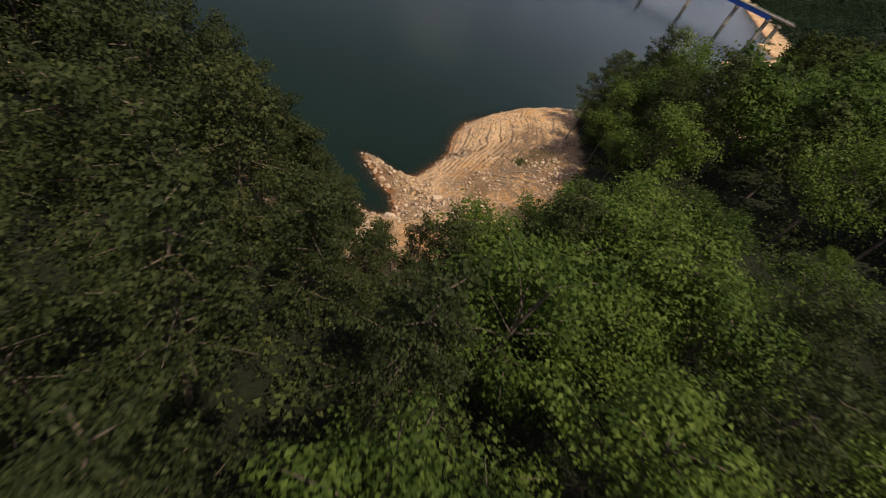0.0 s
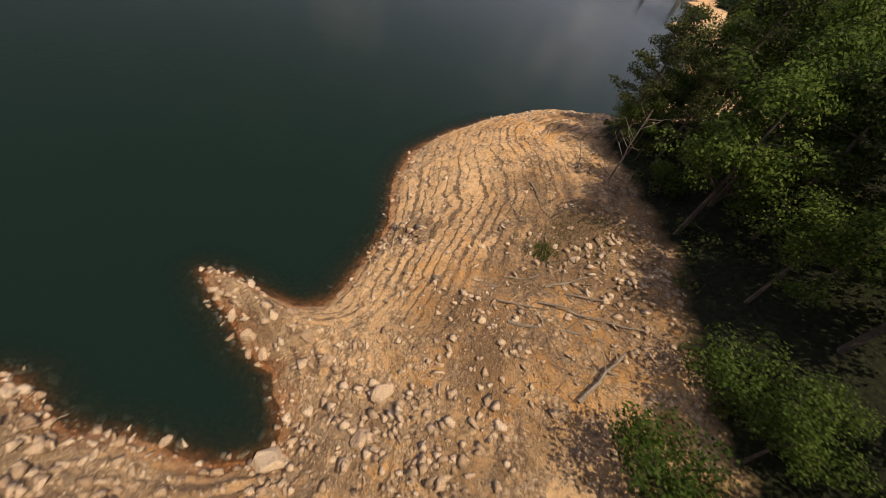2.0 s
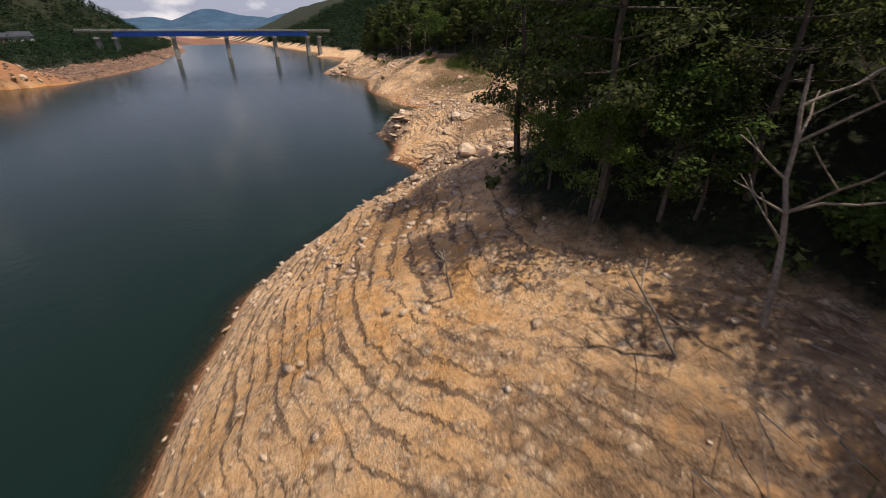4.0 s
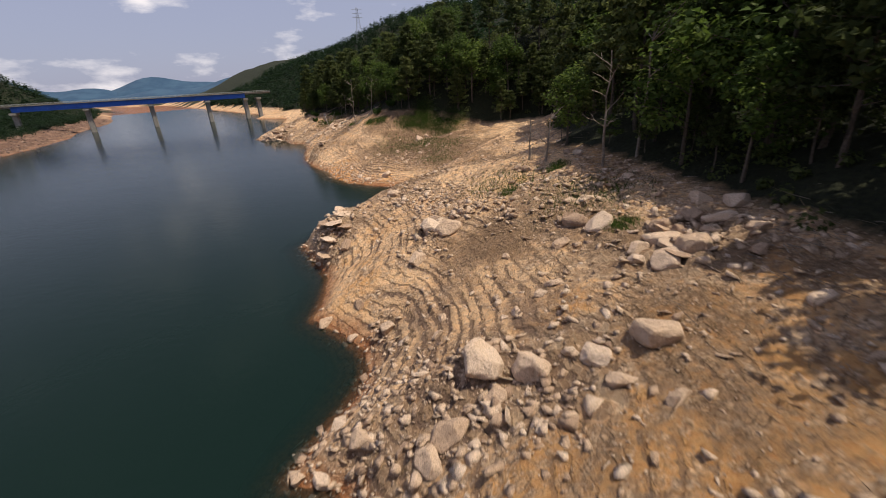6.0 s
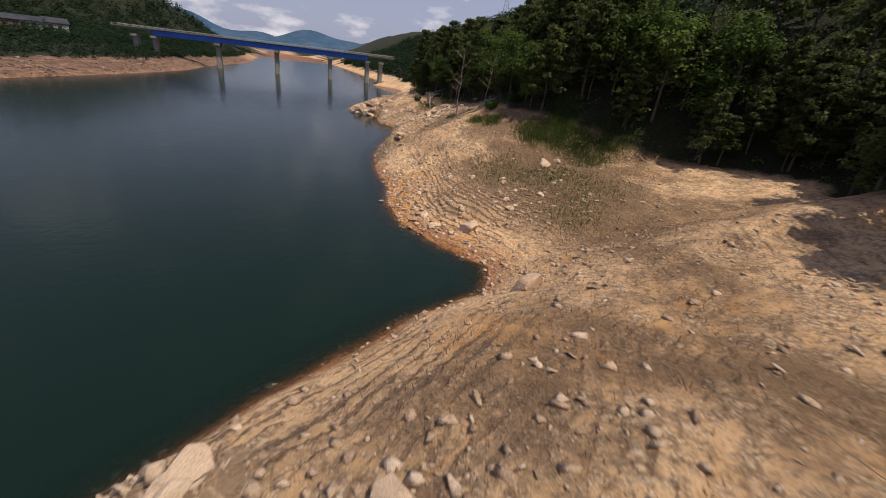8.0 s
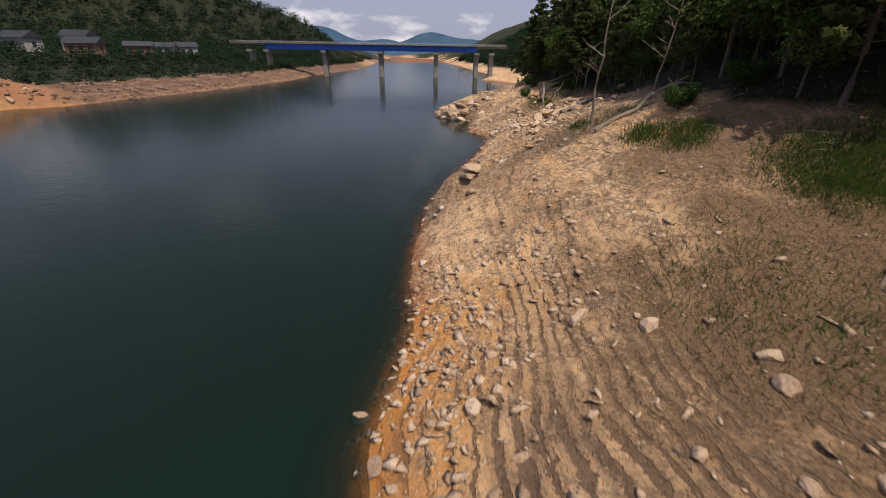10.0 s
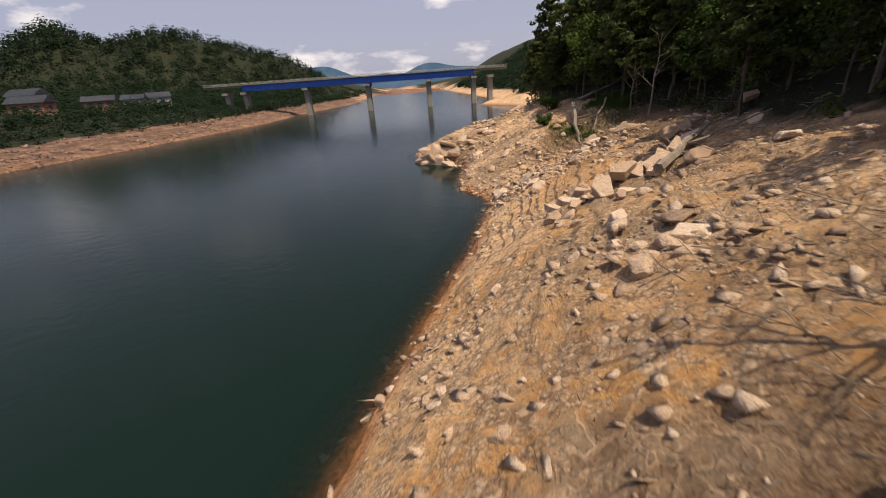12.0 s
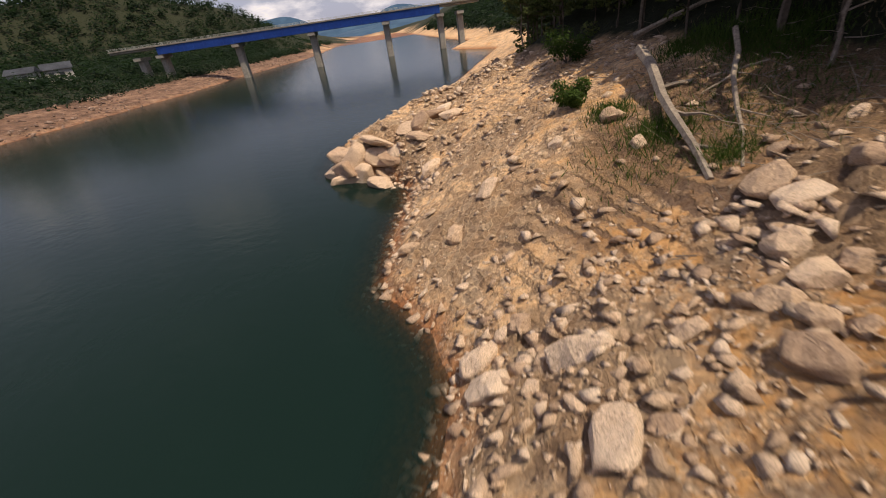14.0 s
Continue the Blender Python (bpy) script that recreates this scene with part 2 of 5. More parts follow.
    nt.links.new(fine, rust.inputs["Fac"])
    bright = mixed(nt, mask(orange, 0.1, 0.5, 0.8), rust.outputs["Color"], (0.66, 0.27, 0.06))
    col = mixed(nt, maths(nt, "MULTIPLY", wet.outputs["Color"], 0.85), col, bright)
    # the far bank: redder, stony soil
    layers = nt.nodes.new("ShaderNodeVectorMath")
    layers.operation = "MULTIPLY"
    nt.links.new(pos, layers.inputs[0])
    layers.inputs[1].default_value = (0.10, 0.10, 2.4)
    red = ramp_node(nt, [(0.36, (0.045, 0.025, 0.020)), (0.5, (0.125, 0.068, 0.049)), (0.64, (0.29, 0.175, 0.125))])
    nt.links.new(maths(nt, "ADD", maths(nt, "MULTIPLY", mid, 0.5), maths(nt, "MULTIPLY", noise_of(nt, layers.outputs[0], 1.0, 5.0, 0.65), 0.5)), red.inputs["Fac"])
    spoil = mask(orange, 0.3, 0.7, 0.8)
    red_bank = mixed(nt, maths(nt, "MULTIPLY", spoil, across), red.outputs["Color"], (0.36, 0.165, 0.082))
    col = mixed(nt, maths(nt, "MULTIPLY", across, 0.92), col, red_bank)
    # near-black green-brown floor under the wood
    wood_floor = ramp_node(nt, [(0.4, (0.012, 0.015, 0.007)), (0.65, (0.030, 0.035, 0.015))])
    nt.links.new(fine, wood_floor.inputs["Fac"])
    col = mixed(nt, mask(maths(nt, "ADD", maths(nt, "MULTIPLY", inland, 0.7), maths(nt, "MULTIPLY", mid, 0.3)), 0.42, 0.58), col, wood_floor.outputs["Color"])
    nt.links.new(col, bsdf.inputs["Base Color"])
    bsdf.inputs["Roughness"].default_value = 0.93
    bsdf.inputs["Specular IOR Level"].default_value = 0.25
    edge = maths(nt, "MULTIPLY", maths(nt, "MULTIPLY", ledge, strong), -0.55)
    h = maths(nt, "ADD", maths(nt, "MULTIPLY", fine, 0.60), maths(nt, "ADD", maths(nt, "MULTIPLY", grit, 0.50), maths(nt, "ADD", edge, maths(nt, "ADD", relief, gravel))))
    bump_to(nt, bsdf, h, 1.0, 0.20)
    return m


def water_material():
    m, nt, bsdf = material("lake_water")
    geo = nt.nodes.new("ShaderNodeNewGeometry")
    pos = geo.outputs["Position"]
    at = nt.nodes.new("ShaderNodeAttribute")
    at.attribute_name = "depth"
    bsdf.inputs["Base Color"].default_value = (0.0060, 0.0146, 0.0121, 1)
    bsdf.inputs["Specular Tint"].default_value = (0.02, 0.78, 1.0, 1)
    bsdf.inputs["Roughness"].default_value = 0.13
    bsdf.inputs["IOR"].default_value = 1.33
    bsdf.inputs["Specular IOR Level"].default_value = 0.105
    murk = ramp_node(nt, [(0.0, (0.25, 0.25, 0.25)), (0.22, (0.80, 0.80, 0.80)), (0.7, (1, 1, 1))])
    nt.links.new(maths(nt, "MULTIPLY", at.outputs["Fac"], 1.1), murk.inputs["Fac"])
    nt.links.new(murk.outputs["Color"], bsdf.inputs["Alpha"])
    h = maths(nt, "ADD", noise_of(nt, pos, 1.6, 3.0), maths(nt, "MULTIPLY", noise_of(nt, pos, 0.12, 3.0), 2.0))
    bump_to(nt, bsdf, h, 0.17, 0.10)
    return m


def leaf_material(name, dark, light, tip):
    m, nt, bsdf = material(name)
    geo = nt.nodes.new("ShaderNodeNewGeometry")
    info = nt.nodes.new("ShaderNodeObjectInfo")
    n = noise_of(nt, geo.outputs["Position"], 0.9, 3.0)
    f = maths(nt, "ADD", maths(nt, "MULTIPLY", geo.outputs["Random Per Island"], 0.45), maths(nt, "ADD", maths(nt, "MULTIPLY", info.outputs["Random"], 0.30), maths(nt, "MULTIPLY", n, 0.35)))
    r = ramp_node(nt, [(0.25, dark), (0.6, light), (0.9, tip)])
    nt.links.new(f, r.inputs["Fac"])
    nt.links.new(r.outputs["Color"], bsdf.inputs["Base Color"])
    bsdf.inputs["Roughness"].default_value = 0.6
    bsdf.inputs["Specular IOR Level"].default_value = 0.15
    tr = nt.nodes.new("ShaderNodeBsdfTranslucent")
    nt.links.new(r.outputs["Color"], tr.inputs["Color"])
    ms = node(nt, "ShaderNodeMixShader", Fac=0.52)
    out = nt.nodes["Material Output"]
    nt.links.new(bsdf.outputs[0], ms.inputs[1])
    nt.links.new(tr.outputs[0], ms.inputs[2])
    nt.links.new(ms.outputs[0], out.inputs["Surface"])
    return m


M_GROUND = ground_material()
M_WATER = water_material()
M_LEAF = leaf_material("leaf_broad", (0.037, 0.066, 0.015), (0.086, 0.137, 0.028), (0.17, 0.225, 0.048))
M_NEEDLE = leaf_material("leaf_pine", (0.042, 0.058, 0.020), (0.085, 0.108, 0.034), (0.150, 0.165, 0.055))
M_NEEDLE_DULL = leaf_material("leaf_pine_dull", (0.024, 0.035, 0.014), (0.050, 0.066, 0.023), (0.100, 0.112, 0.040))
M_FAR = leaf_material("leaf_far", (0.009, 0.021, 0.010), (0.014, 0.031, 0.012), (0.025, 0.047, 0.016))
M_GRASS = leaf_material("leaf_grass", (0.032, 0.066, 0.012), (0.060, 0.105, 0.020), (0.11, 0.145, 0.04))
M_BARK = simple("bark", (0.045, 0.033, 0.024), (0.13, 0.10, 0.075), 9.0, 0.9, 0.6, 0.03)
M_DEADWOOD = simple("dead_wood", (0.12, 0.092, 0.075), (0.29, 0.24, 0.19), 14.0, 0.85, 0.5, 0.02)
M_CONCRETE = simple("concrete", (0.21, 0.19, 0.165), (0.35, 0.325, 0.29), 2.2, 0.85, 0.2, 0.02)
M_BLUE = simple("blue_paint", (0.012, 0.085, 0.42), (0.018, 0.125, 0.55), 1.2, 0.5, 0.05, 0.01)
M_RAIL = simple("rail_paint", (0.30, 0.31, 0.30), (0.44, 0.45, 0.43), 3.0, 0.5, 0.05, 0.01)

# ---- the lie of the land ----
SHORE_SOUTH = [(-190, -140), (-75, -82), (-45, -66), (-22, -54), (-11.1, -45), (-9.9, -42.3), (-7.4, -40), (-5, -39.6), (-2.9, -37.9), (-1.1, -36.7), (-0.3, -35.2),
               (-1, -34.4), (-2.9, -33.4), (-5.1, -33.8), (-7.6, -33.5), (-9.3, -33.1), (-7.8, -32), (-5.3, -31), (-4.6, -29.8), (-5.5, -27.5), (-7.4, -23)]
SHORE_MIDDLE = [(-10.8, -19.5), (-12.8, -16), (-13.8, -10), (-14, -4), (-11.5, 2.5), (-7.2, 7), (-5.6, 8.4), (-6.6, 9.9), (-8, 10.7), (-7.4, 12), (-6.5, 13.6),
                (-5.8, 15.6), (-5.9, 17.3), (-8.5, 20.8), (-8, 25.8), (-10.8, 32.5), (-8.5, 37.3), (-5.1, 43), (-1.8, 46.5), (-1.5, 50), (-4.6, 51.7)]
SHORE_NORTH = [(-8, 55), (-10.2, 59), (-11.2, 63), (-13.3, 67.6), (-15.8, 74), (-16.9, 79.5), (-17.9, 87), (-18.6, 95), (-19.8, 101.5), (-21.1, 103.5), (-23.3, 105), (-24.9, 109),
               (-26.5, 114), (-28.5, 115.7), (-31, 115.5), (-33, 117.2), (-35.5, 122), (-33.3, 127), (-35.5, 148), (-42.5, 207), (-60, 225), (-55, 245), (-85, 300), (-150, 430), (-330, 800), (-700, 1500)]
SHORE = np.array(SHORE_SOUTH + SHORE_MIDDLE + SHORE_NORTH, float)
FAR_SHORE = np.array([(-900, -60), (-420, 10), (-200, 40), (-130, 62), (-99, 84), (-94, 96), (-97, 112), (-103, 140), (-115, 178), (-132, 212),
                      (-160, 290), (-187, 345), (-300, 560), (-420, 800), (-800, 1500)], float)


def from_line(x, y, line, closing):
    """Signed distance to a shoreline, positive on land; closing points turn the line into the land's outline."""
    best = np.full(x.shape, 1e9)
    for a, b in zip(line[:-1], line[1:]):
        e = b - a
        k = np.clip(((x - a[0]) * e[0] + (y - a[1]) * e[1]) / (e @ e), 0, 1)
        best = np.minimum(best, np.hypot(x - a[0] - k * e[0], y - a[1] - k * e[1]))
    ring = np.concatenate([line, closing, line[:1]])
    inside = np.zeros(x.shape, bool)
    for a, b in zip(ring[:-1], ring[1:]):
        if a[1] != b[1]:
            cross = (a[1] > y) != (b[1] > y)
            inside ^= cross & (x < (b[0] - a[0]) * (y - a[1]) / (b[1] - a[1]) + a[0])
    return np.where(inside, best, -best)


def near_bank(x, y):
    return from_line(np.asarray(x, float), np.asarray(y, float), SHORE, np.array([(9000.0, 9000.0), (9000.0, -9000.0), (-190.0, -9000.0)]))


def far_bank(x, y):
    return from_line(np.asarray(x, float), np.asarray(y, float), FAR_SHORE, np.array([(-9000.0, 9000.0), (-9000.0, -60.0)]))


def ripple(x, y, scale, seed=0.0):
    """A smooth pseudo-random field between about -1 and 1."""
    out = np.zeros_like(x)
    for i, (a, f) in enumerate(((0.5, 1.0), (0.3, 2.1), (0.2, 4.3))):
        t = 0.9 + 1.7 * i + seed
        out += a * np.sin(f * (x * math.cos(t) + y * math.sin(t)) / scale + 1.3 * i + seed) * np.cos(f * (y * math.cos(t * 1.7) - x * math.sin(t * 1.7)) / scale + 2.1 * seed)
    return out


def smooth(a, b, v):
    t = np.clip((v - a) / (b - a), 0, 1)
    return t * t * (3 - 2 * t)


STEP = 0.29
STEEP_Y = [-200, -45, -36, -25, -12, 2, 12, 30, 42, 50, 62, 75, 82, 92, 100, 116, 140, 210, 400]
STEEP = [0.5, 0.6, 0.85, 1.15, 1.3, 1.0, 0.75, 0.8, 0.8, 0.30, 0.30, 0.95, 0.95, 0.8, 0.75, 0.8, 0.6, 0.6, 0.4]
EASE = [20, 20, 16, 12, 11, 12, 15, 15, 14, 60, 60, 17, 18, 18, 18, 18, 15, 12, 12]
WOOD_Y = [-300, -60, -50, -47, -45, -40, -34, -26, -20, -10, 0, 8, 18, 28, 44, 52, 62, 70, 76, 84, 92, 102, 128, 160, 210, 400]
WOOD_AT = [5, 5, 5, 5.5, 8.0, 12.5, 12.2, 13.7, 13.6, 10.8, 13.6, 15, 17, 19, 16.5, 20, 27, 21.5, 14.5, 13.4, 12.3, 12.2, 11, 9.5, 10, 10]
HILLS = [(70, 150, 14, 50), (35, 240, 20, 60), (5, 330, 27, 60), (-70, 440, 20, 60), (-150, 570, 12, 70), (120, 20, 14, 70), (90, -90, 10, 60), (-60, 800, 40, 160),
         (-480, 700, 30, 120)]
RIDGE = np.array([(-480, 60, 22), (-400, 160, 23), (-378, 226, 28), (-364, 256, 47), (-350, 279, 35), (-332, 306, 44), (-318, 322, 42), (-306, 338, 35), (-283, 361, 30), (-257, 384, 24), (-227, 405, 13), (-210, 415, 0)], float)
STONY = [(-4, 57, 7, 5, 1.0), (0, 61, 5, 5, 0.6), (2, 24, 6, 6, 0.7), (-11, 83, 5, 6, 0.5), (3, -31, 4, 4, 0.5), (2, 5, 5, 5, 0.5), (-5, 56, 5, 4, 1.0), (0, 59, 5, 3.5, 0.8), (-1, 54, 5, 2, 0.8), (-9, 62, 3, 4, 0.5)]
BANDED = [(-3, 14, 5, 7, 1.0), (-5, -24, 5, 8, 1.0), (-8, -10, 7, 8, 0.9), (3, -37.5, 6, 3, 0.9), (-5, 17, 5, 4, 1.0), (-4, 26, 6, 5, 0.8), (-5, 37, 6, 5, 0.7), (-4, 58, 8, 6, 1.0), (-9.5, 65, 4, 4, 0.6), (-15, 94, 4, 6, 1.0), (-16, 106, 5, 2.5, 0.9), (-1, 9, 5, 2, 0.6)]
ROCKY = [(-11.8, 77, 1.6, 1.8, 0.9), (-5.2, -23.8, 1.7, 1.5, 1.0), (-4, -41.5, 6, 3.0, 1.0), (3.5, -41, 4, 2.0, 0.9), (-5, -33, 5, 1.6, 0.8), (1, -33.5, 4, 3.0, 0.6), (2.5, -21, 4, 2.5, 0.5), (-2, 10, 7, 2.6, 0.8), (6.5, 13.5, 4, 3.5, 0.9), (-5, 17, 3, 2.0, 0.5), (-1.2, 23.5, 3, 2.2, 0.7), (-7.8, 30, 2.2, 4.0, 1.0),
         (5.5, 21, 5, 4, 0.8), (-2.5, 31, 3, 3, 0.5), (-13.5, 75, 3.2, 2.6, 1.0), (-10.8, 77.5, 2.4, 3, 0.7), (-11.5, 85, 4, 2.4, 0.6), (-11.5, 91.5, 4, 3, 0.9), (-8.5, 97, 4, 3.5, 0.8), (-17.5, 101, 2.5, 2.5, 0.9), (-12.5, 104, 3, 2.5, 0.9), (-21, 107, 4, 3, 0.8), (-29, 116, 5, 3, 1.0), (-22, 113, 4, 3, 0.7), (-26, 125, 5, 6, 0.7)]
WEEDY = [(2, 73, 6, 5, 1.0), (2, 63, 9.5, 9, 1.25), (5, 55, 7, 9, 1.1), (1, -21, 4, 4, 0.8), (3, -29, 4, 3, 0.7), (5, 9, 3, 3, 0.7), (1, 19, 5, 4, 0.6), (0, 38, 7, 7, 0.6), (-7.5, 79, 2.4, 4, 0.7), (-14, 108.5, 4, 2.6, 1.1), (-10.5, 109, 5, 4, 1.2), (-9, 103, 3, 3, 0.7), (3, -39, 3, 2, 0.8)]
# the first patch paints the wood's shade onto the darker cove bank
DUSKY = [(-1, -43.4, 6, 2.4, 1.0), (2, 64, 6, 8, 1.0), (-9, 107, 4, 4, 0.8), (-3, 15, 4, 5, 0.6), (-2.5, 60, 6, 4.5, 1.0), (-1.5, 12.5, 3.5, 3, 0.8), (0.5, -19.5, 3.5, 5, 0.8), (0, -37.2, 3.2, 1.4, 1.0), (3.5, -25.5, 3, 2.5, 0.7), (-15, 105.5, 3.5, 1.6, 0.9), (-1, 65, 5, 5, 0.7), (-2.5, 35, 4, 4, 0.5), (-12, 109.5, 4, 3, 0.8), (-10, 57, 1.5, 3, 0.6)]
ORANGE = [(3, 4, 6, 5, 1.0), (-12, 80, 4, 5, 0.9), (-13.5, 87, 4, 4, 0.8), (-11, 101, 7, 7, 0.9), (4, -36, 4, 3, 0.8), (-5, -14, 6, 5, 0.6), (6, -24, 3, 4, 0.7), (-103, 87, 13, 12, 1.6), (-9.6, 60.5, 2.6, 5, 1.0), (-6, -5, 6, 6, 0.5)]


def places(x, y, spots):
    """How strongly a place belongs to any of the listed patches (0 to 1)."""
    out = np.zeros_like(x)
    for px, py, rx, ry, most in spots:
        out = np.maximum(out, most * np.exp(-((x - px) / rx) ** 2 - ((y - py) / ry) ** 2))
    return np.minimum(out, 1)


def facets(x, y, cell, seed):
    """Tilted flat blocks of broken rock, each cell with a height and a slope of its own."""
    qx, qy = x / cell, y / cell
    ix, iy = np.floor(qx), np.floor(qy)
    best, out = np.full(x.shape, 1e9), np.zeros_like(x)

    def chance(a, b, k):
        v = np.sin(a * 127.1 + b * 311.7 + k * 74.7 + seed) * 43758.5453
        return v - np.floor(v)

    for a in (-1, 0, 1):
        for b in (-1, 0, 1):
            cx, cy = ix + a, iy + b
            dx, dy = qx - cx - chance(cx, cy, 0), qy - cy - chance(cx, cy, 1)
            dd = dx * dx + dy * dy
            h = chance(cx, cy, 2) - 0.5 + (chance(cx, cy, 3) - 0.5) * 1.3 * dx + (chance(cx, cy, 4) - 0.5) * 1.3 * dy
            out = np.where(dd < best, h, out)
            best = np.minimum(best, dd)
    return out


def banding(x, y, d):
    """Old water levels: a height-like measure that runs along the shore."""
    return 0.56 * d + 0.09 * ripple(x, y, 0.9, 5.0) + 0.75 * ripple(x, y, 6.0, 8.0)


def ledges(x, y, d):
    """Which ledge a place stands on, counted from the water; the fraction runs across its tread."""
    return banding(x, y, d) / STEP + 0.35 * ripple(x, y, 3.0, 1.9)


def lie(x, y):
    """Ground height and how far into the wood a place lies (0 to 1)."""
    x, y = np.asarray(x, float), np.asarray(y, float)
    d = near_bank(x, y)
    f = far_bank(x, y)
    d = d + 0.35 * ripple(x, y, 1.7, 2.0) * smooth(-3, 1, d) * (1 - smooth(30, 60, d))
    along = y - 0.35 * np.clip(d, 0, 16)
    s, c = np.interp(along, STEEP_Y, STEEP), np.interp(along, STEEP_Y, EASE)
    wood = np.interp(y, WOOD_Y, WOOD_AT)
    dp = np.maximum(d, 0)
    z = s * dp / (1 + dp / c)
    z = z + 0.36 * np.maximum(dp - wood, 0) / (1 + np.maximum(dp - wood, 0) / 80)
    bare = smooth(0.2, 1.5, dp) * (1 - smooth(wood - 3, wood + 3, dp))
    z = z + bare * (0.28 * ripple(x, y, 2.6, 0.4) + 0.45 * ripple(x, y, 7.0, 1.4)) * np.minimum(1, dp / 4)
    # wave-cut steps
    keep = smooth(-0.15, 0.40, ripple(x, y, 3.6, 3.1) - 0.25 + 0.75 * places(x, y, BANDED))
    turn = ledges(x, y, d) + 0.25 * ripple(x, y, 0.33, 6.0)
    turn = turn - np.floor(turn)
    z = z + bare * keep * (1 - 0.75 * places(x, y, WEEDY)) * 0.19 * (smooth(0.0, 0.24, turn) - turn)
    z = z + bare * (1 - 0.6 * keep) * (0.10 * ripple(x, y, 0.42, 4.0) + 0.10 * np.abs(ripple(x, y, 0.8, 9.0)))
    near = (d > 0) & (d < 26) & (y > -48) & (y < 135)
    if near.any():
        nx, ny = x[near], y[near]
        z[near] += (places(nx, ny, ROCKY) * smooth(0.0, 0.8, d[near])) * (0.42 * facets(nx + 0.3 * ripple(nx, ny, 0.7, 2.0), ny, 1.25, 0.3) + 0.16 * facets(nx, ny, 0.52, 1.9))
    # the orange spoil mound on the far bank
    mound = 4.4 * np.exp(-(((x + 103) / 5.5) ** 2 + ((y - 87) / 7.0) ** 2))
    fp = np.maximum(f, 0)
    zf = 0.42 * fp / (1 + fp / 14) + 0.10 * np.maximum(fp - 22, 0) / (1 + np.maximum(fp - 22, 0) / 120)
    hills = np.zeros_like(x)
    for hx, hy, hh, hs in HILLS:
        hills = hills + hh * np.exp(-((x - hx) ** 2 + (y - hy) ** 2) / (2 * hs * hs))
    rise, reach = np.zeros_like(x), np.full(x.shape, 1e9)
    for a, b in zip(RIDGE[:-1], RIDGE[1:]):
        e = b[:2] - a[:2]
        k = np.clip(((x - a[0]) * e[0] + (y - a[1]) * e[1]) / (e @ e), 0, 1)
        off = np.hypot(x - a[0] - k * e[0], y - a[1] - k * e[1])
        rise = np.where(off < reach, a[2] + k * (b[2] - a[2]), rise)
        reach = np.minimum(reach, off)
    ridge = rise * np.exp(-(reach / 62.0) ** 2) * smooth(6, 70, f)
    hills = hills * (1 + 0.12 * ripple(x, y, 35.0, 0.7))
    land = np.where(d > 0, z + hills * smooth(18, 120, d), np.where(f > 0, zf + mound + ridge + hills * smooth(25, 150, f) + 0.5 * ripple(x, y, 5.0, 2.2) * smooth(1, 6, f) * (1 - smooth(14, 24, f)), 0.0))
    under = -0.34 * np.minimum(np.minimum(-d, -f), 25)
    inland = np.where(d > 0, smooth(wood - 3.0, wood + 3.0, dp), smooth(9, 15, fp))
    crag = 0.9 * np.exp(-((x + 30.6) ** 2 + (y - 116.6) ** 2) / 5.0) + 0.9 * np.exp(-((x + 27.0) ** 2 + (y - 117.5) ** 2) / 5.0) + 1.1 * np.exp(-((x + 8.2) ** 2 + (y - 30.5) ** 2) / 6.0) + 0.9 * np.exp(-((x + 14.2) ** 2 + (y - 74.5) ** 2) / 3.0)
    return np.where((d > 0) | (f > 0), land + crag * smooth(-0.2, 0.8, d), under), inland


def ground_z(x, y):
    return float(lie(np.array([x]), np.array([y]))[0][0])


def axis(lo, hi, step, far_lo, far_hi):
    low, v, s = [], lo, step
    while v > far_lo:
        s *= 1.12
        v -= s
        low.append(v)
    high, v, s = [], hi, step
    while v < far_hi:
        s *= 1.12
        v += s
        high.append(v)
    return np.array(low[::-1] + list(np.arange(lo, hi + step / 2, step)) + high)


def grid_object(name, xs, ys, zs, mat, attrs, tagging):
    nx, ny = len(xs), len(ys)
    gx, gy = np.meshgrid(xs, ys)
    co = np.stack([gx, gy, zs], -1).reshape(-1, 3)
    i = (np.arange(ny - 1)[:, None] * nx + np.arange(nx - 1)[None]).ravel()
    quads = np.stack([i, i + 1, i + nx + 1, i + nx], -1)
    me = bpy.data.meshes.new(name)
    me.vertices.add(len(co))
    me.vertices.foreach_set("co", co.astype(np.float32).ravel())
    me.loops.add(quads.size)
    me.loops.foreach_set("vertex_index", quads.astype(np.int32).ravel())
    me.polygons.add(len(quads))
    me.polygons.foreach_set("loop_start", np.arange(0, quads.size, 4, dtype=np.int32))
    me.polygons.foreach_set("use_smooth", np.ones(len(quads), bool))
    for key, values in attrs.items():
        a = me.attributes.new(key, "FLOAT", "POINT")
        a.data.foreach_set("value", values.astype(np.float32).ravel())
    me.materials.append(mat)
    me.update(calc_edges=True)
    return tagged(new(name, me), **tagging)


